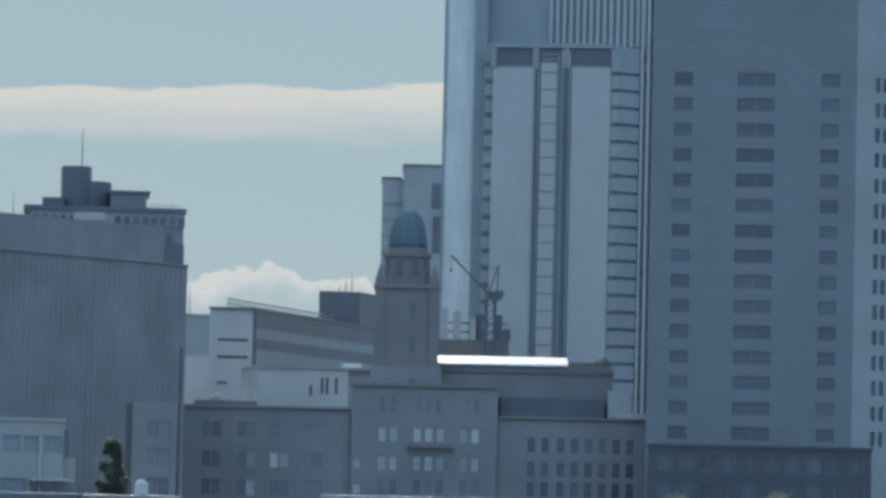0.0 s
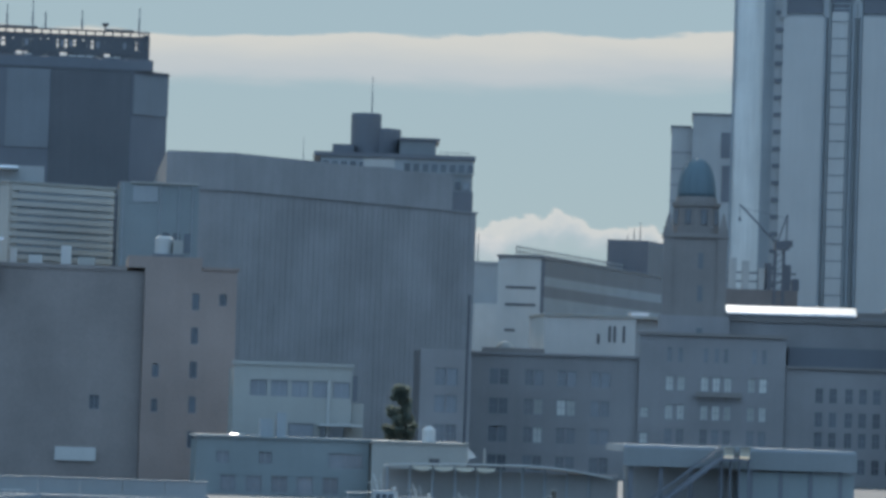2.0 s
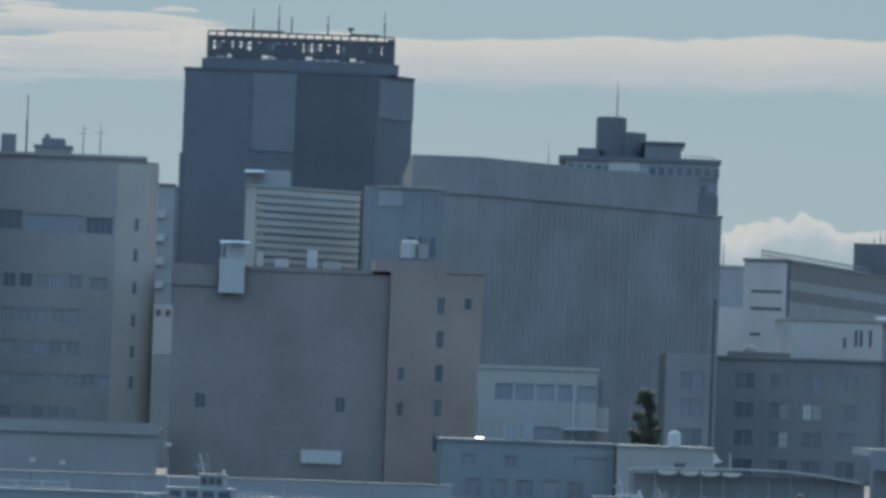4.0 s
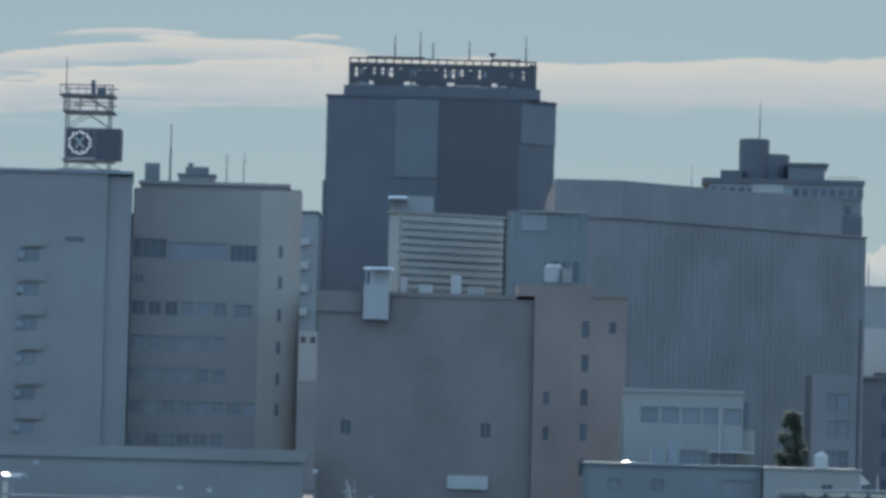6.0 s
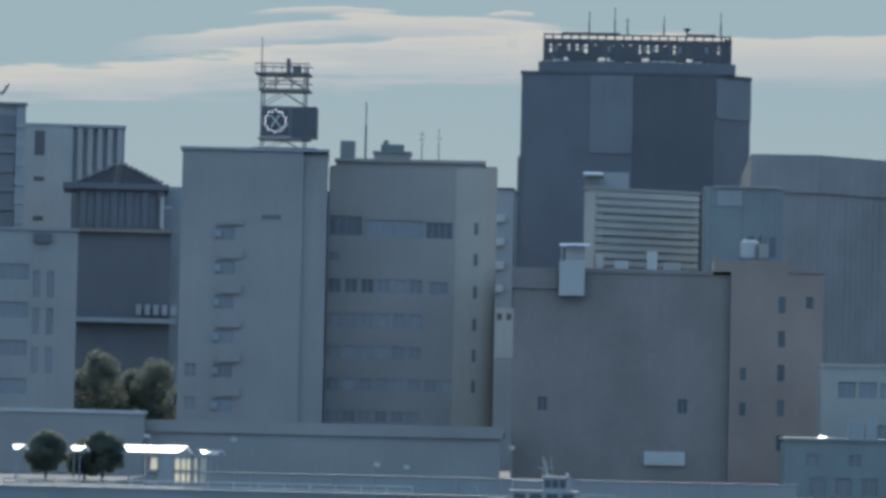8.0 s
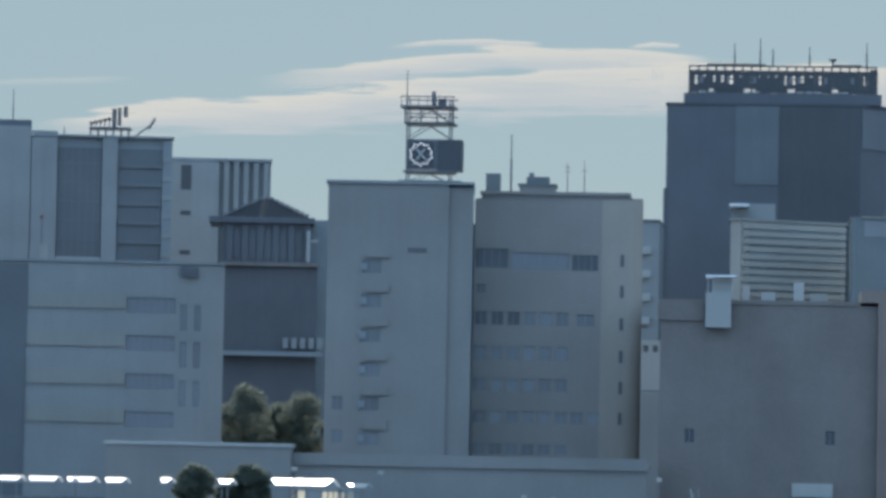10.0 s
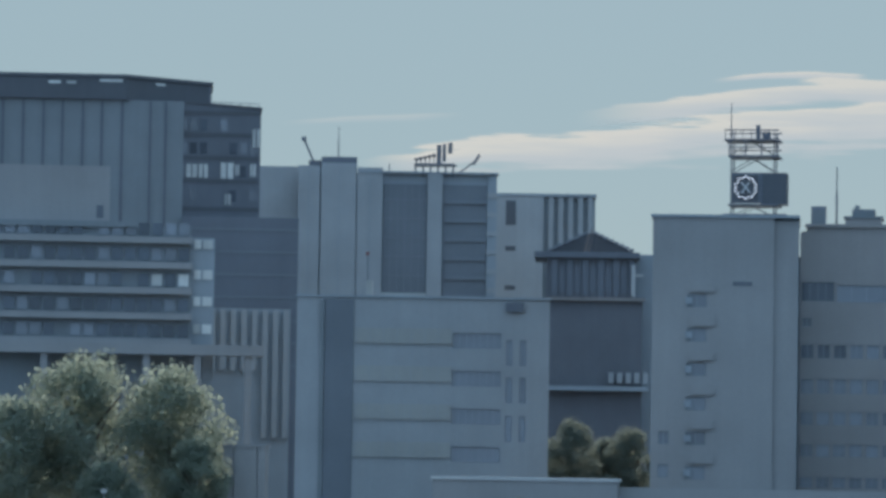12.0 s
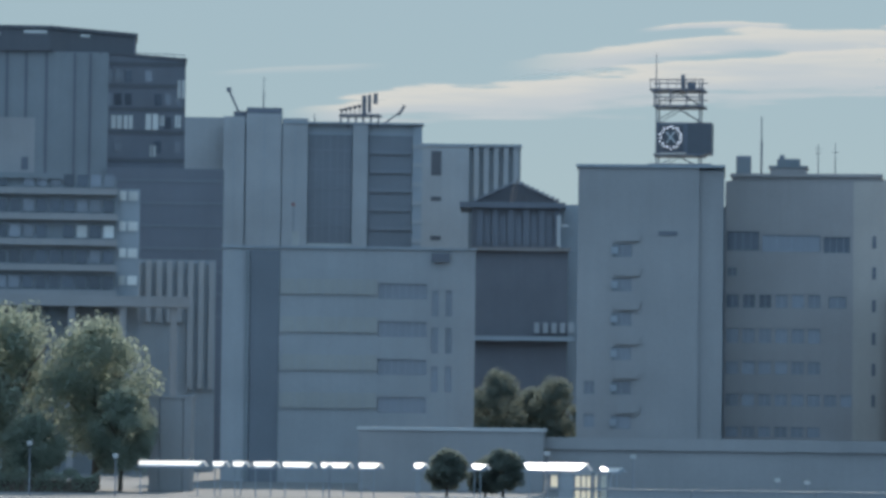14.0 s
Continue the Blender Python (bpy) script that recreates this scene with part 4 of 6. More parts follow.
    dial = part("dial", box(-45.85, -42.75, 491.85, 492.0, 42.8, 45.9), CHARCOAL, c, "black square dial ringed with white lamps")
    for k in range(20):
        a = 2 * math.pi * k / 20
        s = 1.34 if k % 2 else 1.2
        x, z = -44.3 + s * math.cos(a), 44.35 + s * math.sin(a)
        part("dial_lamp", lathe(x, 491.75, [(0.05, z - 0.11), (0.105, z), (0.05, z + 0.11)], 8), LAMP, dial)
    for dx, dz in ((0.5, 0.75), (-0.55, 0.7)):
        part("clock_hand", bar((-44.3 - dx, 491.7, 44.35 - dz * 0.9), (-44.3 + dx, 491.7, 44.35 + dz), 0.12, None, 5), PALE, dial)
    part("foot_rail", box(-47.0, -39.3, 491.8, 492.0, 41.0, 41.2), STEEL, c)


clock_block()


# ---- dark tower with a pyramid roof ----
def pyramid_tower():
    t = thing("pyramid_roof_tower", -89, 700, 1.6, "dark stone tower with a stepped pyramid roof", "building")
    part("body", box(-96.9, -80.6, 701, 716, 1.6, 39.6), TOWERSTONE, t)
    part("upper_tower", box(-97.4, -82.2, 700.4, 716, 39.6, 46.6), TOWERSTONE, t)
    part("eave", box(-99.6, -81.2, 699.2, 717.5, 46.6, 47.6), DARK, t)
    bm = bmesh.new()
    base = [bm.verts.new(k) for k in ((-97.4, 699.6, 47.6), (-82.2, 699.6, 47.6), (-82.2, 716.5, 47.6), (-97.4, 716.5, 47.6))]
    tip = [bm.verts.new(k) for k in ((-90.2, 707.6, 51.3), (-89.0, 707.6, 51.3), (-89.0, 708.4, 51.3), (-90.2, 708.4, 51.3))]
    for i in range(4):
        bm.faces.new((base[i], base[(i + 1) % 4], tip[(i + 1) % 4], tip[i]))
    bm.faces.new(tip)
    bm.faces.new(base[::-1])
    part("pyramid_roof", bm, ROOFTILE, t)
    for sx, x0 in ((1, -97.4), (-1, -82.2)):
        for k in range(8):
            u = (k + 0.5) / 8
            x = x0 + sx * u * 7.1
            y, z = 699.6 + u * 8, 47.6 + u * 3.7
            part("ridge_tile", box(x - 0.42, x + 0.42, y - 0.5, y + 0.4, z, z + 0.42), FRAME, t)
    part("finial", bar((-89.6, 708, 51.3), (-89.6, 708, 52.3), 0.3, None, 6, 0.08), STONE_DARK, t)
    for k in range(6):
        part("pilaster", box(-96.6 + k * 2.7, -95.5 + k * 2.7, 700.0, 700.6, 40.0, 46.4), DARK, t)
    for k in range(5):
        part("opening", box(-95.3 + k * 2.7, -94.2 + k * 2.7, 700.3, 700.45, 40.6, 45.2), DARK, t)
    part("belt", box(-97.6, -80.2, 699.9, 701.2, 39.2, 39.8), STONE_DARK, t)
    part("side_link", box(-82.0, -78.0, 706, 716, 1.6, 47.6), SLATE, t)
    part("white_post", box(-82.6, -82.0, 699.0, 699.4, 40.0, 45.4), PANEL, t)
    part("white_arm", box(-82.1, -80.6, 699.0, 699.3, 43.4, 43.8), PANEL, t)
    for k in range(5):
        part("crenel", box(-86.4 + k * 1.5, -85.5 + k * 1.5, 698.8, 699.6, 25.0, 26.8), GREYTILE, t)
    part("lower_ledge", box(-97.0, -79.5, 698.6, 701, 23.6, 24.4), SLATE, t)
    turn(t, -7)
    low = thing("harbour_wall_building", -72, 470, 1.6, "long low pale wall below the trees", "wall")
    part("wall_body", box(-78.5, -56.8, 470, 472, 1.6, 8.6), CONCRETE, low)
    part("coping", box(-78.7, -56.6, 469.8, 472.2, 8.6, 9.0), PALE, low)


pyramid_tower()


# ---- pale stepped towers ----
def pale_towers():
    t = thing("pale_panelled_tower", -137, 760, 1.6, "pale panelled office tower with dark vertical glazing", "building")
    part("wing", box(-162.0, -153.7, 765, 785, 1.6, 66.9), GREYTILE, t)
    part("body", box(-153.7, -115.4, 761, 785, 1.6, 65.6), SLATE, t)
    for x0, x1, z in ((-153.7, -149.6, 66.8), (-149.3, -142.5, 67.4), (-142.3, -137.4, 66.6), (-128.7, -125.8, 65.6)):
        part("pale_pier", box(x0, x1, 760, 761, 1.6, z), GREYTILE, t, "pale grey smooth wall pier")
    part("roof_house", box(-149.3, -142.4, 761, 775, 65.6, 68.6), STEEL, t)
    for x0, x1 in ((-137.3, -128.8), (-125.7, -117.2)):
        part("dark_glazing", box(x0, x1, 760.6, 761, 38, 63.6), DARKSTONE, t)
        for k in range(7):
            part("floor_line", box(x0, x1, 760.5, 760.65, 39 + k * 3.6, 39.12 + k * 3.6), FRAME, t)
        if x0 > -130:
            for k in range(7):
                part("balcony_slab", box(x0 + 0.3, x1, 760.2, 760.6, 38.4 + k * 3.6, 39.1 + k * 3.6), MIDCLAD, t)
            continue
        for k in range(1, 6):
            part("mullion", box(x0 + k * 1.4, x0 + k * 1.4 + 0.12, 760.52, 760.62, 38, 63.6), FRAME, t)
    part("corner_glass", box(-117.1, -115.3, 760.3, 785, 30, 65.4), SLATE, t)
    for k in range(8):
        part("corner_slab", box(-117.2, -115.2, 760.1, 760.4, 36 + k * 3.6, 36.9 + k * 3.6), GREYTILE, t)
    part("coping", box(-142.3, -115.0, 759.8, 785.2, 65.6, 66.0), SLATE, t)
    for x in (-151.8, -145.9, -139.9):
        part("panel_joint", box(x, x + 0.15, 759.94, 760.02, 38, 66.2), SLATE, t)
    turn(t, -11)
    b = thing("roof_davit", -152, 762, 67, "dark leaning roof davit arm", "davit")
    part("cab", box(-152.4, -150.0, 763, 765, 66.8, 68.2), STEEL, b)
    part("arm", bar((-151.6, 764, 68.0), (-153.6, 764, 72.4), 0.22, None, 6), STEEL, b)
    part("arm_head", box(-154.0, -153.2, 763.6, 764.4, 72.0, 72.8), STEEL, b)
    part("plinth", box(-152.6, -149.8, 762.8, 766, 64.5, 66.8), SLATE, b)
    r = thing("roof_antenna_rack", -127.5, 762, 66, "dark rooftop rack with dish and panel antennas", "antenna rack")
    part("deck", box(-131.8, -124.2, 762, 766, 67.2, 67.6), STEEL, r)
    for k in range(6):
        part("rack_leg", box(-131.7 + k * 1.45, -131.4 + k * 1.45, 762.2, 762.5, 65.0, 67.2), STEEL, r)
    part("panel_antenna", box(-127.6, -126.8, 763, 763.4, 67.6, 71.2), STEEL, r)
    part("panel_antenna", box(-126.5, -125.9, 763, 763.4, 68.0, 71.4), STEEL, r)
    part("panel_antenna", bar((-125.0, 763, 69.6), (-125.0, 763, 71.6), 0.4, None, 8), STEEL, r)
    for k in range(5):
        x = -131.6 + k * 0.85
        part("dish", lathe(x, 763.5, [(0.1, 68.0 + 0.2 * k), (0.42, 68.4 + 0.2 * k), (0.4, 68.7 + 0.2 * k)], 8), STEEL, r)
        part("dish_post", bar((x, 763.5, 67.6), (x, 763.5, 68.2 + 0.2 * k), 0.09, None, 4), STEEL, r)
    part("boom", bar((-123.6, 763, 65.6), (-119.6, 763, 68.6), 0.16, None, 5), STEEL, r)
    part("boom_head", bar((-120.6, 763, 67.4), (-119.4, 763, 69.4), 0.25, None, 5), STEEL, r)
    antenna(-147.2, 766, 68.2, 6.8)
    antenna(-136.9, 764, 66.0, 1.8)
    w = thing("finned_white_tower", -114, 820, 1.6, "white tower with dark vertical window slots", "building")
    part("body", box(-124.6, -104.3, 821, 845, 1.6, 65.4), SLATE, w)
    part("blank_wall", box(-124.6, -115.9, 820, 821, 1.6, 65.8), GREYTILE, w)
    for k in range(6):
        part("pier", box(-115.9 + k * 2.02, -114.9 + k * 2.02, 820, 821, 1.6, 65.2), GREYTILE, w)
    for k in range(5):
        part("window_slot", box(-114.85 + k * 2.02, -113.9 + k * 2.02, 820.7, 821, 40, 64.4), SHADE, w)
    part("roof_beam", box(-124.8, -104.1, 819.8, 845.2, 65.3, 65.9), SLATE, w)
    for z, h in ((59.4, 5), (54.2, 0.9), (46.2, 0.9)):
        part("wall_louvre", box(-122.7, -120.6, 819.9, 820.1, z, z + h), CHARCOAL, w)
    turn(w, -8.5)


pale_towers()


# ---- the glazed office tower with its lower wings ----
def glazed_tower():
    t = thing("glazed_office_tower", -157, 650, 1.6, "dark glazed office tower with vertical mullions and a roof screen", "building")
    part("body", box(-200, -150.8, 651, 678, 1.6, 69.4), SHADE, t)
    # the dark corner recedes to the side
    def back(x):
        return 651.2 + max(0.0, x + 152.0) * 0.74

    def slab(name, x0, x1, z0, z1, mat, proud=0.1, label=""):
        k0, k1 = (back(x0) - 10) / 641, (back(x1) - 10) / 641
        y0, y1 = back(x0), back(x1)
        bm = bmesh.new()
        v = [bm.verts.new(c) for c in ((x0, y0 - proud, 10 + (z0 - 10) * k0), (x1, y1 - proud, 10 + (z0 - 10) * k1), (x1, y1 + 0.1, 10 + (z0 - 10) * k1), (x0, y0 + 0.1, 10 + (z0 - 10) * k0), (x0, y0 - proud, 10 + (z1 - 10) * k0), (x1, y1 - proud, 10 + (z1 - 10) * k1), (x1, y1 + 0.1, 10 + (z1 - 10) * k1), (x0, y0 + 0.1, 10 + (z1 - 10) * k0))]
        for f in ((3, 2, 1, 0), (4, 5, 6, 7), (0, 1, 5, 4), (1, 2, 6, 5), (2, 3, 7, 6), (3, 0, 4, 7)):
            bm.faces.new([v[i] for i in f])
        part(name, bm, mat, t, label)

    part("corner_body", prism([(-152.0, 651.2), (-137.6, back(-137.6)), (-137.6, 678), (-152.0, 678)], 1.6, 69.2), DARK, t, "dark glazed receding corner")
    part("corner_coping", prism([(-152.2, 650.9), (-137.4, back(-137.6) - 0.2), (-137.4, 678.2), (-152.2, 678.2)], 69.2, 69.6), CHARCOAL, t)
    for k, x in enumerate((-181.4, -184.8, -188.2, -178, -174.6, -171.4, -168.0, -164.8, -161.4, -156.6, -154.0)):
        part("dark_mullion", box(x, x + (0.45 if k < 9 else 0.35), 650.85, 651, 40, 69.2), DARK, t)
    screen = [(-200, 650.3), (-160.6, 650.3), (-146.2, 661.2), (-146.2, 674), (-200, 674)]
    part("roof_screen", prism(screen, 69.4, 73.0), CHARCOAL, t)
    part("roof_screen_top", prism([(-200, 650.0), (-160.4, 650.0), (-145.9, 661.0), (-145.9, 674.4), (-200, 674.4)], 73.0, 73.55), CHARCOAL, t)
    # pale boxes on the closed screen put the sky behind its gaps into colour
    for x0, x1, z in ((-173.6, -171.6, 71.9), (-170.6, -169.0, 71.9), (-165.0, -161.2, 72.3)):
        part("screen_gap", box(x0, x1, 650.2, 650.35, z, z + 0.45), PALEPANE, t)
    for k in range(6):
        part("screen_rung", box(-147.6, -146.1, 660.9, 661.3, 69.9 + k * 0.6, 70.15 + k * 0.6), FRAME, t)
    part("screen_gap", prism([(-155.6, 653.9), (-154.0, 655.1), (-154.0, 655.3), (-155.6, 654.1)], 72.2, 72.6), PALEPANE, t)
    part("roof_rail", bar((-146, 662, 70.4), (-138, 664, 70.4), 0.06), FRAME, t)
    for k in range(6):
        part("roof_rail_post", bar((-146 + k * 1.6, 662 + k * 0.4, 69.6), (-146 + k * 1.6, 662 + k * 0.4, 70.4), 0.06), FRAME, t)
    rng = random.Random(8)
    for z in (67.2, 63.6, 59.8, 56.0, 51.4):
        slab("spandrel", -151.8, -137.7, z, z + 0.7, CHARCOAL, 0.12)
    # pale panes imitate bright sky seen through these windows of a solid corner
    for x0, x1, z0, z1 in ((-150.2, -148.4, 56.9, 59.1), (-148.1, -146.6, 56.9, 59.1), (-144.4, -142.2, 56.8, 59.4), (-141.9, -141.2, 57.4, 59.1), (-143.6, -142.6, 52.4, 54.2), (-139.0, -137.7, 62.0, 65.0), (-139.3, -138.4, 57.2, 59.2)):
        slab("lit_window", x0, x1, z0, z1, PALEPANE, 0.2, "window with a pale coloured pane")
        m = (x0 + x1) / 2
        slab("window_bar", m - 0.1, m + 0.1, z0, z1, DARK, 0.3)
    for z in (64.6, 60.8, 57.0, 53.0):
        for k in range(8):
            if rng.random() < 0.4:
                slab("corner_pane", -151.4 + k * 1.7, -150.2 + k * 1.7, z, z + 1.9, GLASS if rng.random() < 0.6 else HAZEGLASS, 0.08)
    part("lower_wing", box(-150.8, -131.2, 649, 672, 1.6, 50.4), DARK, t)
    for k in range(7):
        part("wing_floor_line", box(-150.8, -131.2, 648.9, 649.05, 26 + k * 3.7, 26.4 + k * 3.7), DARKSTONE, t)
    turn(t, -13)
    p = thing("balconied_office", -140, 560, 1.6, "long grey office with continuous balcony bands", "building")
    part("body", box(-172, -128.4, 561, 580, 1.6, 43.2), SHADE, p)
    part("roof_block", box(-172, -140.4, 563, 580, 43.2, 52.0), CONCRETE, p, "plain pale rooftop block")
    part("roof_edge", box(-172.2, -136.4, 560.2, 581, 43.2, 44.0), SHADE, p)
    part("roof_door", box(-142.3, -141.3, 562.9, 563.1, 44.6, 46.4), DARK, p)
    for k in range(5):
        z = 26.6 + k * 3.6
        part("balcony_slab", box(-172, -128.2, 559.6, 561, z, z + 0.9), CONCRETE, p)
        for j in range(-8, 13):
            pick = rng.random()
            if pick < 0.9:
                part("window", box(-153.6 + j * 1.95, -152.1 + j * 1.95, 560.85, 561.02, z + 1.2, z + 2.9), GLASS if pick < 0.5 else HAZEGLASS if pick < 0.78 else PALEPANE, p)
    for z in (29.0, 32.9, 36.7, 41.0):
        for x0, x1 in ((-127.9, -126.9), (-126.6, -125.2)):
            part("bright_window", box(x0, x1, 561.8, 562.0, z - 0.6, z + 0.7), PALEPANE, p, "window with a pale coloured pane")
    part("stair_bay", box(-128.4, -124.9, 562, 580, 1.6, 42), SLATE, p)
    part("low_canopy", box(-172, -117.6, 557, 561, 25.2, 26.7), CONCRETE, p)
    for k in range(5):
        part("canopy_column", box(-150 + k * 7.4, -149 + k * 7.4, 557.5, 558.5, 1.6, 25.2), CONCRETE, p)
    turn(p, -14.5)
    f = thing("finned_annex", -128, 600, 1.6, "annex with a row of pale vertical fins", "building")
    part("body", box(-134.8, -122.2, 600.8, 612, 1.6, 33.4), SLATE, f)
    for k in range(8):
        part("fin", box(-134.6 + k * 1.62, -134.0 + k * 1.62 + 0.25, 600, 600.8, 14.0 if k > 4 else 24.0, 33.2), GREYTILE, f)
    turn(f, -12)


glazed_tower()


# ---- blue-grey block with light spandrel bands ----
def band_block():
    t = thing("banded_grey_block", -88, 520, 1.6, "blue-grey block with pale bands and dark window strips", "building")
    part("body", box(-104.9, -71.9, 521, 540, 1.6, 31.4), GREYTILE, t)
    wins = [(20.4, 26.8, z, z + 2.0) for z in (25.4, 20.5, 15.6, 10.7)]
    slim = [(u, u + 0.9, z, z + 3.4) for z in (23.2, 18.4, 13.4) for u in (27.4, 29.2)]
    place = wall(t, (-104.9, 520), (-71.8, 520), 1.6, 31.8, wins + slim, GREYTILE)
    fill(t, place, wins, None, 6)
    fill(t, place, slim, None, 0)
    for z in (25.9, 21.0, 16.1, 11.2):
        part("pale_band", box(-97.4, -84.6, 519.75, 520.0, z, z + 2.0), WHITE, t, "pale window band")
        for k in range(7):
            part("band_joint", box(-97.2 + k * 1.8, -97.1 + k * 1.8, 519.68, 519.78, z, z + 2.0), GREYTILE, t)
    part("pier", box(-101.9, -101.45, 519.6, 520, 1.6, 31.4), SHADE, t)
    part("coping", box(-105.1, -71.6, 519.7, 540.2, 31.8, 32.1), SLATE, t)
    part("roof_unit", box(-96.0, -95.2, 524, 526, 32.1, 34.2), WHITE, t)
    part("roof_unit", box(-94.0, -88.2, 523, 525, 32.1, 32.6), WHITE, t)
    part("shaded_bay", box(-101.3, -97.5, 519.85, 520.0, 1.6, 31.5), DARKSTONE, t, "darker grey end bay")
    part("roof_sign", box(-77.6, -75.2, 519.4, 519.7, 30.2, 31.4), DARK, t)
    m = thing("roof_mast", -95, 523, 32.1, "thin reddish roof mast with a marker", "mast")
    part("mast", bar((-96.4, 523, 32.1), (-96.4, 523, 38.0), 0.06, None, 5), STEEL, m)
    part("marker", box(-96.6, -96.2, 522.8, 523.2, 37.5, 37.9), RED, m)
    turn(t, -9.5)
    lw = thing("elevated_promenade", -36, 472, 1.6, "long shaded grey elevated promenade with a plain parapet", "walkway")
    part("deck", box(-56.8, -15.3, 472.0, 480, 6.6, 7.3), CONCRETE, lw)
    part("parapet", box(-56.8, -15.3, 472.0, 472.3, 7.3, 8.0), CONCRETE, lw)
    part("back_wall", box(-56.5, -15.6, 472.4, 473.4, 1.6, 6.6), CONCRETE, lw)


band_block()


# ---- low white waterfront buildings ----
def waterfront():
    t = thing("white_harbour_building", 27, 450, 1.6, "low white harbour building with a band of windows", "building")
    part("body", box(20.4, 33.4, 450.45, 462, 1.6, 15.2), WHITE, t)
    wins = [(1.8 + k * 2.3, 3.7 + k * 2.3, 12.1, 13.9) for k in range(5)] + [(6.2, 9.0, 7.5, 9.2), (9.6, 12.4, 7.5, 9.2)]
    place = wall(t, (20.4, 450), (33.5, 450), 1.6, 15.5, wins, WHITE)
    fill(t, place, wins, HAZEGLASS, 1)
    part("parapet", box(20.2, 33.7, 449.8, 451, 15.5, 15.9), WHITE, t)
    part("side_wing", box(33.5, 34.9, 450.6, 460, 1.6, 11.6), WHITE, t)
    part("downpipe", bar((30.9, 449.85, 3), (30.9, 449.85, 14), 0.15), PALE, t)
    part("side_vent", box(33.5, 34.1, 450.2, 450.6, 11.8, 14.6), DARK, t)
    part("terrace_roof", box(29.8, 34.6, 447.5, 450, 9.0, 9.2), PALE, t)
    b = thing("pale_blue_shed", 25, 430, 1.6, "pale blue flat-roofed harbour shed with square windows", "building")
    part("body", box(15.8, 34.0, 430.45, 446, 1.6, 7.2), BLUEWALL, b)
    wins = [(2.1, 3.5, 4.8, 6.1), (6.6, 8.0, 4.8, 6.1), (14.0, 17.6, 4.6, 6.2)] + [(2.6 + k * 2.7, 4.3 + k * 2.7, 1.8, 3.6) for k in range(5)]
    place = wall(b, (15.8, 430), (34.05, 430), 1.6, 7.5, wins, BLUEWALL)
    fill(b, place, wins)
    part("roof", box(15.6, 34.2, 429.7, 446.2, 7.5, 7.75), BLUEWALL, b)
    part("roof_unit", box(22.6, 24.0, 434, 436, 7.75, 9.6), SLATE, b)
    part("roof_unit", box(24.4, 25.4, 434, 436, 7.75, 10.3), SLATE, b)
    w = thing("white_quay_wall_building", 39, 428, 1.6, "white single-storey quay building", "building")
    part("body", box(34.2, 44.3, 428.4, 440, 1.6, 7.3), WHITE, w)
    wins = [(6.0, 7.2, 4.4, 6.0)]
    place = wall(w, (34.2, 428), (44.35, 428), 1.6, 7.5, wins, WHITE)
    fill(w, place, wins)
    part("roof", box(34.1, 44.5, 427.8, 440, 7.5, 7.7), WHITE, w)
    part("roof_tank", lathe(40.5, 432, [(0.7, 7.7), (0.7, 9.0), (0.2, 9.4)], 10), PALE, w)
    # bright skylights that catch the sun
    for x, y, z in ((20.6, 441, 7.8), (33.0, 449, 9.25)):
        g = thing("glinting_roof_hatch", x, y, z, "small glinting metal roof hatch", "roof hatch")
        bm = bmesh.new()
        f = math.tan(radians(14))
        v = [bm.verts.new(k) for k in ((x - 0.8, y - 0.35, z), (x + 0.8, y - 0.35, z), (x + 0.8, y, z + 0.35 * f), (x - 0.8, y, z + 0.35 * f), (x - 0.8, y, z), (x + 0.8, y, z))]
        for q in ((0, 1, 2, 3), (3, 2, 5, 4), (0, 3, 4), (1, 5, 2), (0, 4, 5, 1)):
            bm.faces.new([v[i] for i in q])
        part("hatch", bm, ROOF_METAL, g)
    # curved quay canopy
    c = thing("quay_canopy", 45, 402, 1.6, "long low quay canopy with scalloped pale edge", "canopy")
    pts = [(33.7 + i * 1.13, 402 + 0.02 * i * i * 0.3, 5.55 + 0.25 * math.sin(i / 20 * math.pi) - (0.0 if i < 13 else (i - 12) ** 2 * 0.012)) for i in range(21)]
    for (x0, y0, z0), (x1, y1, z1) in zip(pts, pts[1:]):
        bm = bmesh.new()
        v = [bm.verts.new(k) for k in ((x0, y0 - 1.5, z0 + 0.1), (x1 - 0.03, y0 - 1.5, z1 + 0.1), (x1 - 0.03, y0 + 5, z1 - 0.05), (x0, y0 + 5, z0 - 0.05))]
        w2 = [bm.verts.new(Vector(k.co) - Vector((0, 0, 0.18))) for k in v]
        bm.faces.new(v)
        bm.faces.new(w2[::-1])
        for i in range(4):
            bm.faces.new((w2[i], w2[(i + 1) % 4], v[(i + 1) % 4], v[i]))
        part("roof_bay", bm, PALE, c)
    for i in range(0, 21, 2):
        x, y, z = pts[i]
        part("column", bar((x, y, 1.6), (x, y, z - 0.1), 0.12), SLATE, c)
    for k in range(4):
        x = 37 + k * 2.1
        bm = bmesh.new()
        ring = [bm.verts.new((x + 0.95 * math.cos(a), 400.2, 5.45 + 0.45 * math.sin(a))) for a in [math.pi + math.pi * i / 8 for i in range(9)]]
        back = [bm.verts.new(Vector(q.co) + Vector((0, 0.15, 0))) for q in ring]
        bm.faces.new(ring)
        bm.faces.new(back[::-1])
        for i in range(9):
            bm.faces.new((ring[(i + 1) % 9], ring[i], back[i], back[(i + 1) % 9]))
        part("scallop_blind", bm, FROSTED, c)
    bw = thing("quay_back_wall", 46, 408, 1.6, "shaded wall behind the quay canopy", "wall")
    part("wall_body", box(33.5, 57, 404.2, 405, 1.6, 5.1), CONCRETE, bw)
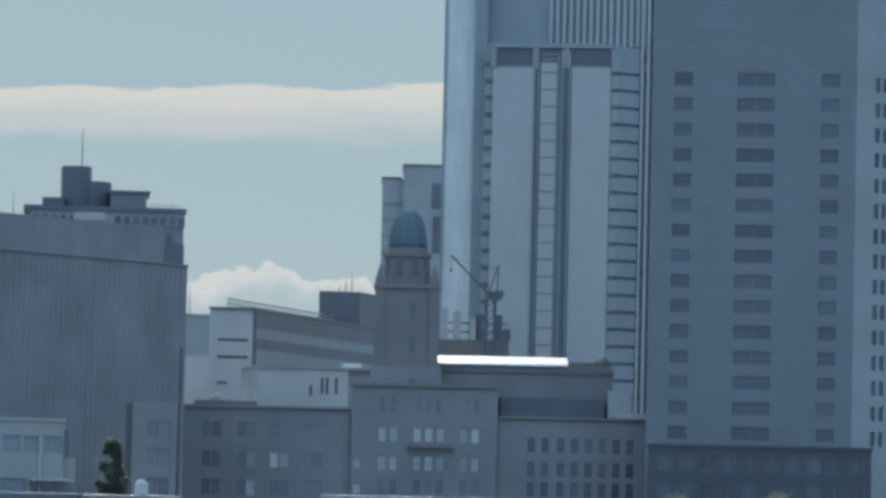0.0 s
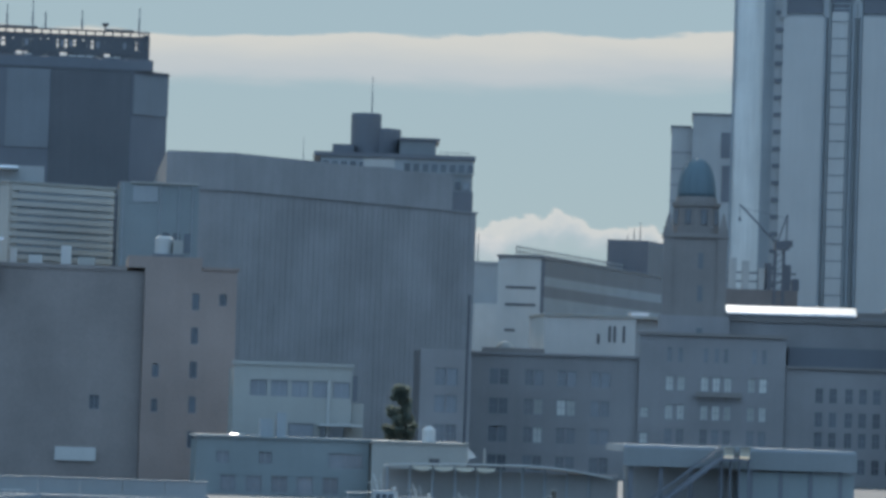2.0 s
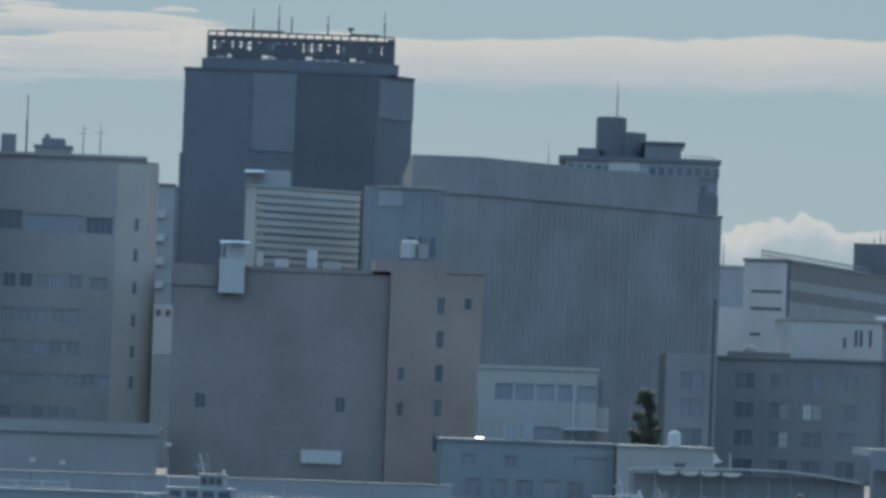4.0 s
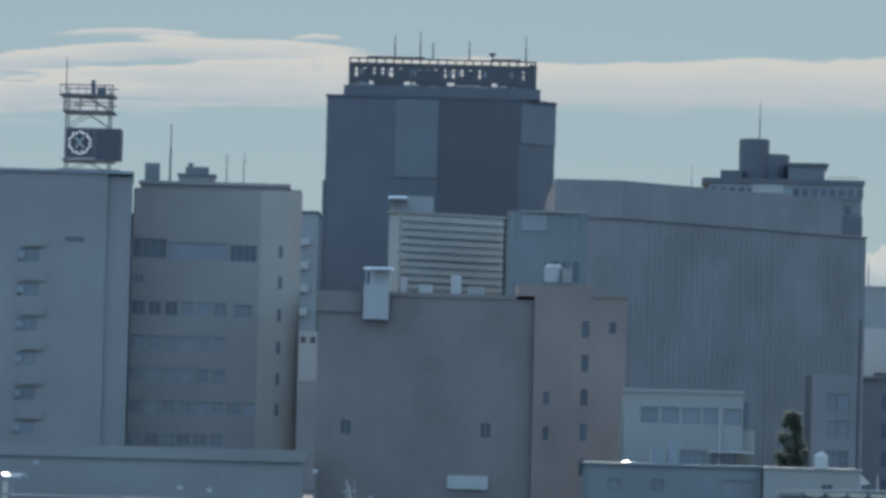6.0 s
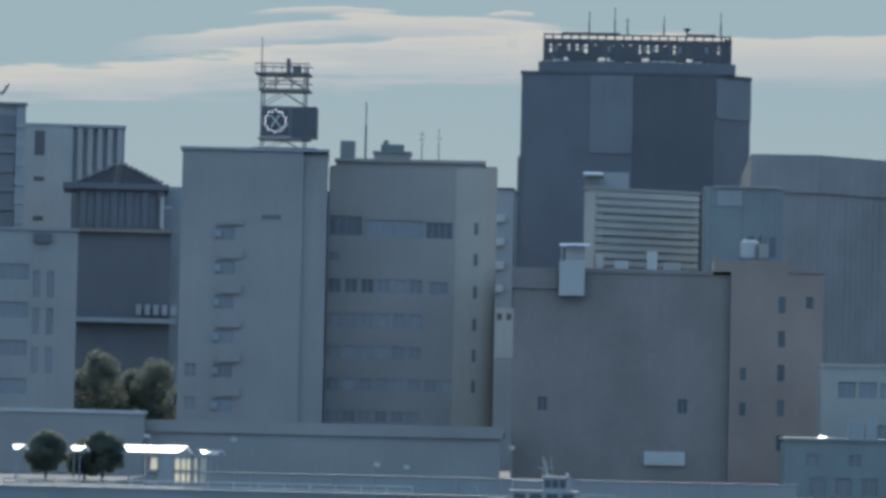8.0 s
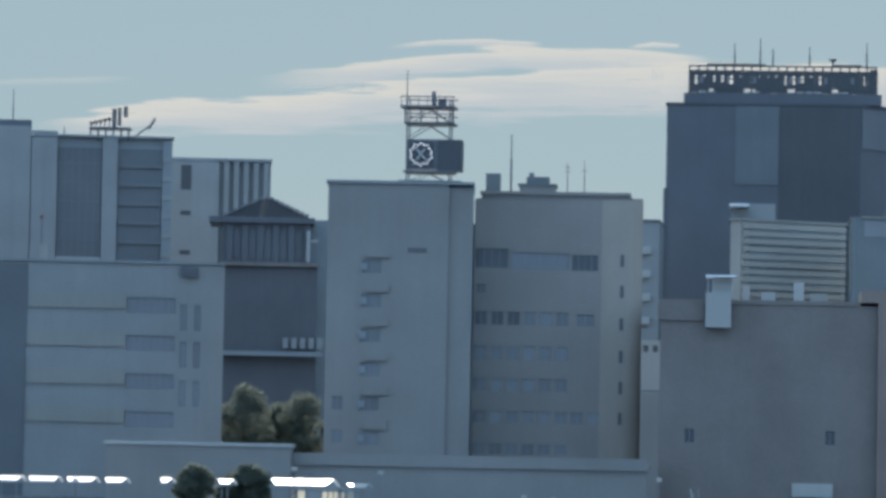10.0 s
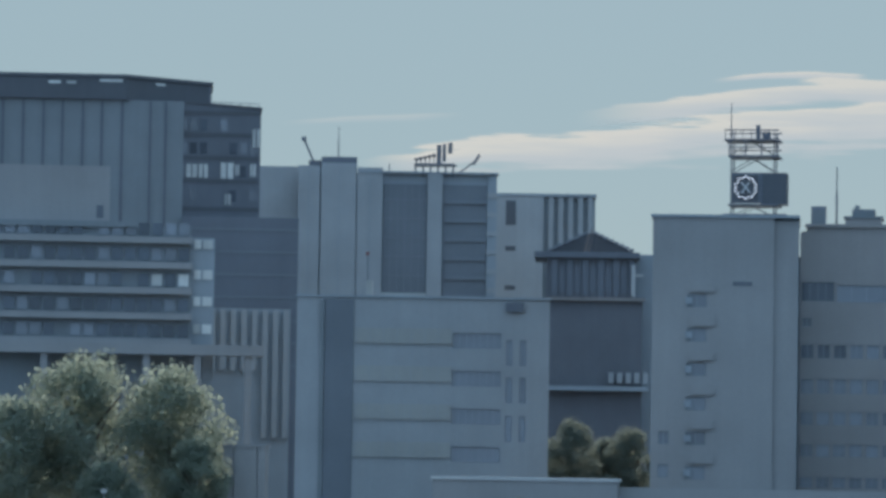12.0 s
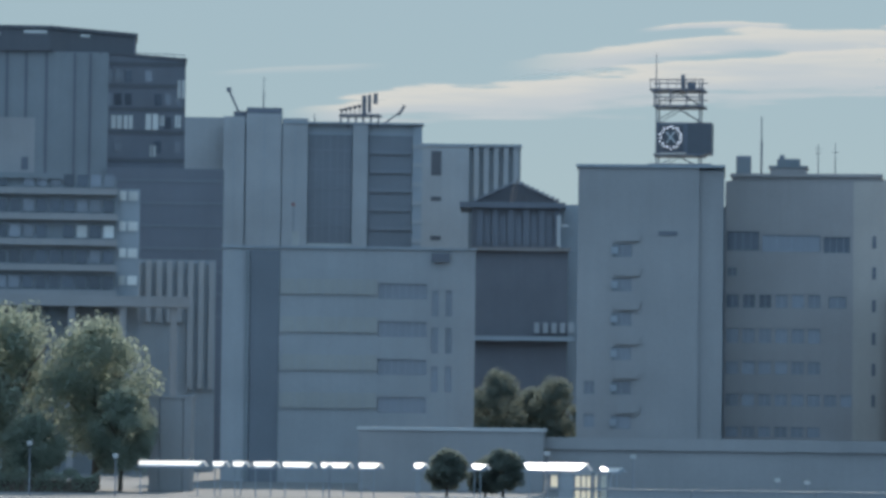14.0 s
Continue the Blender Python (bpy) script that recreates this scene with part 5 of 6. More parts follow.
    # covered pier with a gangway
    p = thing("pier_terminal", 63, 400, 1.6, "flat-roofed pier terminal with a stepped gangway", "pier building")
    part("roof", box(56.8, 80, 399, 412, 7.6, 8.3), SLATE, p)
    part("fascia", box(56.7, 80.1, 398.8, 399, 6.2, 8.0), SHADE, p)
    part("back_wall", box(57.5, 80, 402, 404, 1.6, 6.2), CONCRETE, p)
    part("side_wall", box(68.5, 80, 399.5, 408, 1.6, 6.0), BLUEWALL, p)
    for k in range(8):
        part("column", box(57.4 + k * 3.0, 57.8 + k * 3.0, 399.4, 399.8, 1.6, 6.2), STEEL, p)
    g = thing("gangway", 62, 397, 1.6, "dark inclined gangway stair rising to a small glazed hut", "gangway")
    for y in (396.2, 397.8):
        part("stringer", bar((58.6, y, 1.4), (66.2, y, 7.3), 0.22, None, 5), STEEL, g)
        part("handrail", bar((58.6, y, 2.5), (66.2, y, 8.4), 0.07, None, 5), STEEL, g)
    for k in range(16):
        part("tread", box(58.7 + k * 0.48, 59.1 + k * 0.48, 396.2, 397.8, 1.5 + k * 0.375, 1.58 + k * 0.375), STEEL, g)
    part("hut", prism([(66.0, 396.2), (69.0, 396.2), (69.0, 397.8), (66.0, 397.8)], 7.0, 7.25), STEEL, g)
    for x in (66.3, 67.9):
        part("hut_pane", box(x, x + 0.95, 396.3, 396.34, 7.25, 8.3), FROSTED, g, "bright glass pane")
    part("hut_roof", box(66.0, 69.2, 396.0, 398, 8.3, 8.42), WHITE, g)
    for k in range(4):
        part("hut_leg", bar((66.2 + k * 0.9, 397, 1.6), (66.2 + k * 0.9, 397, 7.0), 0.1), STEEL, g)


waterfront()


# ---- waterside shelters with sunlit roofs ----
def shelter(x0, x1, y, z, label, rise=0.44, inset=0.45):
    t = thing("quay_shelter", (x0 + x1) / 2, y, 1.6, label, "shelter", "sunlit quay shelters")
    f = math.tan(radians(14))
    deep = rise / f
    e = min(inset, (x1 - x0) * 0.45)
    bm = bmesh.new()
    c = [(x0 + e, y, z), (x1 - e, y, z), (x1, y + deep, z + rise), (x0, y + deep, z + rise)]
    v = [bm.verts.new(k) for k in c]
    w = [bm.verts.new((a, b, h - 0.08)) for a, b, h in c]
    bm.faces.new(v)
    bm.faces.new(w[::-1])
    for i in range(4):
        bm.faces.new((w[i], w[(i + 1) % 4], v[(i + 1) % 4], v[i]))
    part("roof", bm, ROOF_METAL, t, "bright sunlit sheet-metal roof")
    # shaded gable that closes the roof's end
    bm = bmesh.new()
    front = [bm.verts.new(k) for k in ((x1 - e, y - 0.05, z - 0.1), (x1 + e * 0.9, y - 0.05, z - 0.1), (x1 + 0.05, y - 0.05, z + rise - 0.04))]
    rear = [bm.verts.new(Vector(k.co) + Vector((0, deep, 0))) for k in front]
    bm.faces.new(front)
    bm.faces.new(rear[::-1])
    for i in range(3):
        bm.faces.new((front[(i + 1) % 3], front[i], rear[i], rear[(i + 1) % 3]))
    part("gable", bm, SLATE, t)
    part("fascia", box(x0, x1, y - 0.02, y + 0.06, z - 0.28, z - 0.1), SLATE, t)
    for x in (x0 + e + 0.1, x1 - e - 0.1):
        part("post", bar((x, y + 0.4, 1.6), (x, y + 0.4, z), 0.06), SLATE, t)
    return t


for a, b in ((-93.95, -86.75), (-86.0, -84.3), (-83.85, -82.15), (-81.65, -78.95), (-78.5, -75.1), (-74.45, -71.2), (-70.4, -68.0), (-64.6, -63.2), (-58.5, -56.8)):
    shelter(a, b, 420, 4.8 if a < -70 else 4.86, "small quay shelter with a sunlit metal roof")


def kiosk():
    shelter(-53.05, -46.4, 420, 4.88, "long quay shelter with a sunlit metal roof over a kiosk", 0.62, 0.7)
    shelter(-45.07, -42.65, 420.5, 4.8, "small quay shelter beside the kiosk with a sunlit roof", 0.34)
    t = thing("quay_kiosk", -46, 412, 1.6, "grey open quay kiosk with tall cream-lit panes", "kiosk")
    for x in (-49.5, -48.2, -44.8, -43.0):
        part("post", box(x, x + 0.18, 412, 412.3, 1.6, 4.7), GREYTILE, t)
    part("lintel", box(-49.6, -42.7, 412, 412.4, 4.45, 4.8), GREYTILE, t)
    part("sill", box(-49.6, -42.7, 412, 412.4, 3.0, 3.2), GREYTILE, t)
    part("side_panel", box(-48.0, -46.7, 412.05, 412.2, 1.85, 4.45), GREYTILE, t)
    for k, (x, wd) in enumerate(((-49.0, 0.7), (-46.5, 0.5), (-45.85, 0.42), (-45.3, 0.36), (-44.5, 0.25), (-43.9, 0.6))):
        for z0, z1 in ((1.9, 3.0), (3.2, 4.45)):
            if not (k == 0 and z0 < 3):
                part("pane", box(x, x + wd, 412.1, 412.14, z0, z1), FROSTED, t, "cream frosted pane lit from behind")
    part("plinth", box(-49.7, -42.6, 411.8, 412.6, 1.6, 1.85), QUAY, t)
    b = thing("quay_screen_wall", -41, 419, 1.6, "pale low concrete screen wall on the quay", "wall")
    part("wall_body", box(-43.2, -39.0, 420, 420.4, 1.6, 3.0), CONCRETE, b)


kiosk()


# ---- lamp posts and railings on the quay ----
def lamp_post(x, y, h, label="slim grey lamp post on the quay"):
    t = thing("street_lamp", x, y, 1.6, label, "street lamp", "quay lamp posts")
    part("pole", bar((x, y, 1.6), (x, y, 1.6 + h), 0.09, None, 6, 0.06), FRAME, t)
    part("lantern", box(x - 0.28, x + 0.28, y - 0.2, y + 0.2, 1.6 + h, 2.0 + h), PALE, t)


for x, h in ((-103.3, 5.2), (-94.2, 4.0), (-71.8, 3.2), (-49.4, 4.8), (-40.6, 4.6), (-12.4, 4.4), (-26.0, 2.4), (-23.0, 2.2)):
    lamp_post(x, 412, h)
fence = thing("quay_railing", -30, 387, 1.6, "pale steel railing along the quay edge", "railing")
railing(fence, -60, -21, 387, 1.6, 0.9, 2.4, PALE, 0.06)


# ---- poles behind the quay canopy ----
for x, top, wide in ((42.06, 7.43, 0.9), (43.77, 7.36, 0.0)):
    pole = thing("pennant_pole", x, 406.5, 1.6, "slim white pole with a small pennant behind the canopy" if wide else "slim bare white pole behind the canopy", "pole")
    part("pole", bar((x, 406.5, 1.6), (x, 406.5, top), 0.08, None, 6), WHITE, pole)
    if wide:
        bm = bmesh.new()
        f = [bm.verts.new((x + 0.07 + u, 406.5 + d, top + z)) for d in (-0.03, 0.03) for u, z in ((0, -1.2), (wide, -1.0), (0, -0.1))]
        for q in ((0, 1, 2), (5, 4, 3), (1, 0, 3, 4), (2, 1, 4, 5), (0, 2, 5, 3)):
            bm.faces.new([f[i] for i in q])
        part("pennant", bm, PANEL, pole, "small white pennant")


# ---- boats ----
def boat(x, y, length, label, hull=None, kind="launch"):
    hull = hull or HULL
    t = thing("motor_boat", x, y, 0, label, "boat", "moored boats")
    n, wdt, h = 12, length * 0.13, length * 0.085 + 0.3
    bm = bmesh.new()
    rings = []
    for i in range(n + 1):
        u = i / n
        half = wdt * min(1, 1.6 * (1 - u) ** 0.55) * (0.85 + 0.15 * min(1, u * 6))
        half = max(half, 0.03)
        sheer = h * (1 + 0.45 * max(0, u - 0.35) ** 1.5 * 2)
        X = x - length / 2 + length * u
        rings.append([bm.verts.new((X + (0.04 * length if k in (0, 3) else 0) * u, y + s * half * wz, z)) for k, (s, wz, z) in enumerate(((-1, 1, sheer), (-1, 0.7, -0.3), (1, 0.7, -0.3), (1, 1, sheer)))])
    for a, b in zip(rings, rings[1:]):
        for k in range(4):
            bm.faces.new((a[k], a[(k + 1) % 4], b[(k + 1) % 4], b[k]))
    bm.faces.new(rings[0])
    bm.faces.new(rings[-1][::-1])
    part("hull", bm, hull, t)
    part("rubbing_strake", box(x - length * 0.48, x + length * 0.3, y - wdt - 0.08, y - wdt + 0.02, h * 0.62, h * 0.62 + 0.12), NAVY if hull is HULL else WHITE, t)
    c0, c1 = x - length * 0.28, x + length * 0.16
    part("cabin", prism([(c0, y - wdt * 0.72), (c1, y - wdt * 0.72), (c1 + 0.5, y), (c1, y + wdt * 0.72), (c0, y + wdt * 0.72)], h * 0.9, h + length * 0.085), HULL if hull is HULL else GREYTILE, t)
    m = max(3, int(length / 3))
    for k in range(m):
        xa = c0 + (c1 - c0) * (k + 0.18) / m
        part("cabin_window", box(xa, xa + (c1 - c0) / m * 0.72, y - wdt * 0.72 - 0.05, y - wdt * 0.72 + 0.02, h + length * 0.022, h + length * 0.07), CHARCOAL, t)
    top = h + length * 0.085
    part("cabin_roof", box(c0 - 0.15, c1 + 0.25, y - wdt * 0.76, y + wdt * 0.76, top, top + 0.07), PALE, t)
    if kind != "small":
        w0, w1 = x - length * 0.06, x + length * 0.1
        part("wheelhouse", prism([(w0, y - wdt * 0.5), (w1, y - wdt * 0.5), (w1 + 0.35, y), (w1, y + wdt * 0.5), (w0, y + wdt * 0.5)], top + 0.07, top + length * 0.075 + 0.3), HULL if hull is HULL else GREYTILE, t)
        for k in range(3):
            xa = w0 + 0.12 + k * (w1 - w0 - 0.12) / 3
            part("wheelhouse_window", box(xa, xa + (w1 - w0) / 3 - 0.16, y - wdt * 0.5 - 0.05, y - wdt * 0.5 + 0.02, top + 0.35, top + length * 0.065 + 0.2), CHARCOAL, t)
        part("awning_post", bar((c0 + 0.1, y - wdt * 0.6, top), (c0 + 0.1, y - wdt * 0.6, top + 0.95), 0.04, None, 4), PALE, t)
        part("awning_post", bar((w0 - 0.1, y - wdt * 0.6, top), (w0 - 0.1, y - wdt * 0.6, top + 0.95), 0.04, None, 4), PALE, t)
        part("awning", box(c0, w0, y - wdt * 0.65, y + wdt * 0.65, top + 0.95, top + 1.0), SLATE, t, "grey deck awning")
        for k in range(3):
            part("whip_aerial", bar((w0 + 0.4 * k, y + 0.2, top + length * 0.075 + 0.3), (w0 + 0.4 * k - 0.2, y + 0.2, top + length * (0.16 + 0.04 * k)), 0.025, None, 4), PALE, t)
        part("deck_locker", box(x - length * 0.44, x - length * 0.33, y - wdt * 0.5, y + wdt * 0.3, h * 0.9, h + 0.5), SLATE, t)
        part("wheelhouse_roof", box(w0 - 0.12, w1 + 0.3, y - wdt * 0.55, y + wdt * 0.55, top + length * 0.075 + 0.3, top + length * 0.075 + 0.36), PALE, t)
        mt = top + length * 0.075 + 0.4
        part("mast", bar((w0 + 0.3, y, mt), (w0 - 0.1, y, mt + length * 0.13), 0.08, None, 5), PALE, t)
        part("yard", bar((w0 + 0.1, y - 0.8, mt + length * 0.08), (w0 + 0.1, y + 0.8, mt + length * 0.08), 0.05, None, 4), PALE, t)
        part("radar", box(w0 - 0.6, w0 + 0.9, y - 0.1, y + 0.1, mt + length * 0.05, mt + length * 0.05 + 0.16), WHITE, t)
        part("flag_staff", bar((x - length * 0.48, y, h), (x - length * 0.52, y, h + 1.5), 0.03, None, 4), PALE, t)
        part("life_ring", lathe(c0 + 0.5, y - wdt * 0.76, [(0.3, h + 0.15), (0.36, h + 0.3), (0.3, h + 0.45)], 10), ORANGE, t, "faded orange life ring")
        part("search_light", lathe(w1, y - 0.3, [(0.08, mt), (0.16, mt + 0.1), (0.16, mt + 0.3), (0.05, mt + 0.36)], 8), PALE, t)
        part("deck_crate", box(x - length * 0.42, x - length * 0.36, y - wdt * 0.85, y - wdt * 0.55, h * 0.9, h + 0.35), BLUEWALL, t)
    for k in range(3):
        X = x - length * (0.3 - 0.2 * k)
        part("fender", bar((X, y - wdt - 0.12, h * 0.25), (X, y - wdt - 0.12, h * 0.75), 0.13, None, 8), CHARCOAL, t)
    for k in range(6):
        X = x + length * (0.2 + 0.045 * k)
        part("rail_post", bar((X, y - wdt * 0.7 * (1 - k / 9), h * 1.1), (X, y - wdt * 0.7 * (1 - k / 9), h * 1.1 + 0.8), 0.035, None, 4), PALE, t)
    part("bow_rail", bar((x + length * 0.2, y - wdt * 0.7, h * 1.1 + 0.8), (x + length * 0.425, y - wdt * 0.3, h * 1.1 + 0.8), 0.04, None, 4), PALE, t)
    return t


boat(30.6, 371, 11.5, "white harbour launch with wheelhouse, mast and radar")
boat(38.0, 369, 7.6, "white cabin cruiser moored at the quay")
boat(34.6, 377, 9.0, "white passenger launch lying behind the other boats")
boat(14.4, 372, 8.2, "low grey-white launch with a row of cabin windows", None, "small")
boat(21.6, 374, 4.2, "small white open-decked dinghy with cuddy", None, "small")
boat(24.6, 376, 4.6, "small white boat tied up astern of the launch", None, "small")
boat(42.8, 368, 4.4, "small white speedboat at the pontoon", None, "small")
boat(-7.5, 376, 13.5, "grey-white work vessel with a mast, in shade", SLATE)
boat(48.2, 373, 5.4, "white cabin boat beside timber piles")
boat(53.2, 374, 4.6, "small white boat among the mooring piles", None, "small")
boat(69.0, 370, 4.6, "small white boat beside the gangway", None, "small")
boat(64.6, 373, 4.0, "small white boat near the gangway piles", None, "small")
boat(75.0, 374, 5.0, "white cabin boat beside the pier terminal")


def pontoon(x0, x1, y):
    t = thing("floating_pontoon", (x0 + x1) / 2, y, 0, "low floating timber pontoon between the boats", "pontoon", "floating pontoons")
    part("float", box(x0, x1, y, y + 2, -0.3, 0.35), QUAY, t)
    n = int((x1 - x0) / 0.5)
    for k in range(n):
        part("plank", box(x0 + k * 0.5, x0 + k * 0.5 + 0.46, y - 0.05, y + 2.05, 0.35, 0.42), TIMBER, t)
    for k in range(4):
        x = x0 + (k + 0.5) * (x1 - x0) / 4
        part("bollard", bar((x, y + 0.3, 0.42), (x, y + 0.3, 0.9), 0.12), WHITE, t)


pontoon(19.0, 28.0, 378)
pontoon(40.0, 56.0, 377.5)
pontoon(57.5, 72.0, 379)


def pile(x, y, h):
    t = thing("mooring_pile", x, y, -1, "dark timber mooring pile standing in the water", "pile", "mooring piles")
    part("post", bar((x, y, -2), (x + 0.05, y, h), 0.27, None, 8, 0.23), TIMBER, t)
    part("cap", bar((x + 0.05, y, h), (x + 0.05, y, h + 0.15), 0.29, None, 8), WHITE, t)


for x, y, h in ((46.0, 371, 3.3), (50.6, 371, 3.0), (47.1, 376.6, 3.8), (44.2, 377, 2.9), (51.8, 377, 3.0), (58.0, 376, 2.5), (59.4, 375, 2.7), (60.6, 376, 2.4), (61.6, 375, 2.6), (62.4, 376, 2.2), (56.0, 377, 2.2)):
    pile(x, y, h)


# ---- trees ----
def tree(x, y, z, height, spread, label, leaf=None, seed=0):
    rng = random.Random(seed)
    t = thing("tree", x, y, z, label, "tree", "waterfront trees")
    bm = bar((x, y, z), (x + 0.1, y, z + height * 0.45), spread * 0.07, None, 8, spread * 0.045)
    for k in range(7):
        a = k * 2.4 + rng.random()
        s = z + height * (0.28 + 0.05 * k)
        bar((x, y, s), (x + math.cos(a) * spread * 0.55, y + math.sin(a) * spread * 0.55, s + height * 0.28), spread * 0.035, bm, 5, spread * 0.012)
    part("trunk", bm, BARK, t)
    verts, faces = [], []
    clumps = []
    for k in range(80):
        a, r, u = rng.uniform(0, 6.283), math.sqrt(rng.random()), rng.random()
        wd = spread * (math.sin(math.pi * min(1, 0.18 + u * 0.78)) ** 0.7)
        clumps.append((x + math.cos(a) * r * wd * 0.85, y + math.sin(a) * r * wd * 0.85, z + height * (0.26 + 0.7 * u), spread * rng.uniform(0.2, 0.36)))
    for cx, cy, cz, cr in clumps:
        for _ in range(210):
            d = Vector((rng.gauss(0, 1), rng.gauss(0, 1), rng.gauss(0, 0.75))).normalized() * cr * rng.random() ** 0.4
            c = Vector((cx, cy, cz)) + d
            p = Vector((rng.uniform(-1, 1), rng.uniform(-1, 1), rng.uniform(-1, 1))).normalized()
            q = p.orthogonal().normalized()
            s = rng.uniform(0.12, 0.26) * (0.6 + spread * 0.09)
            i = len(verts)
            verts += [c - p * s, c + q * s * 0.5, c + p * s, c - q * s * 0.5]
            faces.append((i, i + 1, i + 2, i + 3))
    me = bpy.data.meshes.new("crown")
    me.from_pydata([tuple(v - ORG[t.name]) for v in verts], [], faces)
    me.materials.append(leaf or LEAF)
    ob = new("crown", me)
    ob.parent = t
    tagged(ob, kind="stuff")


tree(-113, 440, 1.6, 19.6, 8.4, "broad green park tree in haze", None, 1)
tree(-104.0, 445, 1.6, 18.6, 7.4, "broad green park tree in haze", None, 2)
tree(-99.6, 438, 1.6, 11.0, 4.0, "lower green park tree in haze", None, 3)
tree(-120, 436, 1.6, 15.0, 6.4, "lower green park tree in haze", None, 4)
tree(-108, 432, 1.6, 8.0, 3.8, "rounded green shrub tree on the quay", None, 5)
tree(-79.5, 600, 1.6, 15.2, 5.0, "green tree between the blocks", LEAF_DARK, 61)
tree(-75.4, 608, 1.6, 13.0, 4.4, "green tree between the blocks", LEAF_DARK, 63)
tree(-71.2, 604, 1.6, 14.4, 4.6, "green tree between the blocks", LEAF_DARK, 62)
tree(-61.4, 424, 1.6, 4.9, 2.3, "dark rounded shrub tree among the shelters", LEAF_DARK, 7)
tree(-55.6, 425, 1.6, 5.0, 2.3, "dark rounded shrub tree among the shelters", LEAF_DARK, 8)
tree(-57.6, 426, 1.6, 4.0, 2.0, "dark rounded shrub tree among the shelters", LEAF_DARK, 9)
tree(38.7, 447, 1.6, 12.4, 1.9, "tall dark evergreen tree beside the white quay building", LEAF_DARK, 10)
tree(127.5, 560, 1.6, 6.6, 3.8, "dark green tree in front of the dark podium", LEAF_DARK, 11)
tree(143.0, 560, 1.6, 7.0, 5.4, "dark green tree in front of the dark podium", LEAF_DARK, 12)
tree(161, 560, 1.6, 6.8, 4.4, "dark green tree in front of the dark podium", LEAF_DARK, 13)

def hedge(x0, x1, y, h, seed):
    rng = random.Random(seed)
    t = thing("hedge", (x0 + x1) / 2, y, 1.6, "low dark green clipped hedge along the quay", "hedge", "quay hedges")
    verts, faces = [], []
    for _ in range(int((x1 - x0) * 130)):
        u = rng.uniform(x0, x1)
        top = h * (0.8 + 0.25 * math.sin(u * 1.7 + seed) * math.sin(u * 0.6))
        c = Vector((u, y + rng.uniform(-0.7, 0.7), 1.6 + top * rng.random() ** 0.6))
        p = Vector((rng.uniform(-1, 1), rng.uniform(-1, 1), rng.uniform(-1, 1))).normalized()
        q = p.orthogonal().normalized()
        s = rng.uniform(0.14, 0.28)
        i = len(verts)
        verts += [c - p * s, c + q * s * 0.6, c + p * s, c - q * s * 0.6]
        faces.append((i, i + 1, i + 2, i + 3))
    me = bpy.data.meshes.new("leaves")
    me.from_pydata([tuple(v - ORG[t.name]) for v in verts], [], faces)
    me.materials.append(LEAF)
    ob = new("leaves", me)
    ob.parent = t
    tagged(ob, kind="stuff")
    part("stem", box(x0 + 0.2, x1 - 0.2, y - 0.2, y + 0.2, 1.6, 1.6 + h * 0.5), BARK, t)


for i, (a, b, y, h) in enumerate(((-128, -114, 428, 3.0), (-113.5, -100, 429, 2.6))):
    hedge(a, b, y, h, i)

gp = thing("gate_pillar", -95.6, 445, 1.6, "pale grooved stone gate pillar beside the trees", "pillar")
for x0, x1 in ((-98.0, -96.9), (-96.7, -94.2), (-94.0, -93.25)):
    part("shaft", box(x0, x1, 445, 447, 1.6, 11.9), CONCRETE, gp)
part("core", box(-97.9, -93.35, 445.2, 446.8, 1.6, 11.9), CONCRETE, gp)
part("cap", box(-98.15, -93.1, 444.85, 447.15, 11.9, 12.2), CONCRETE, gp)


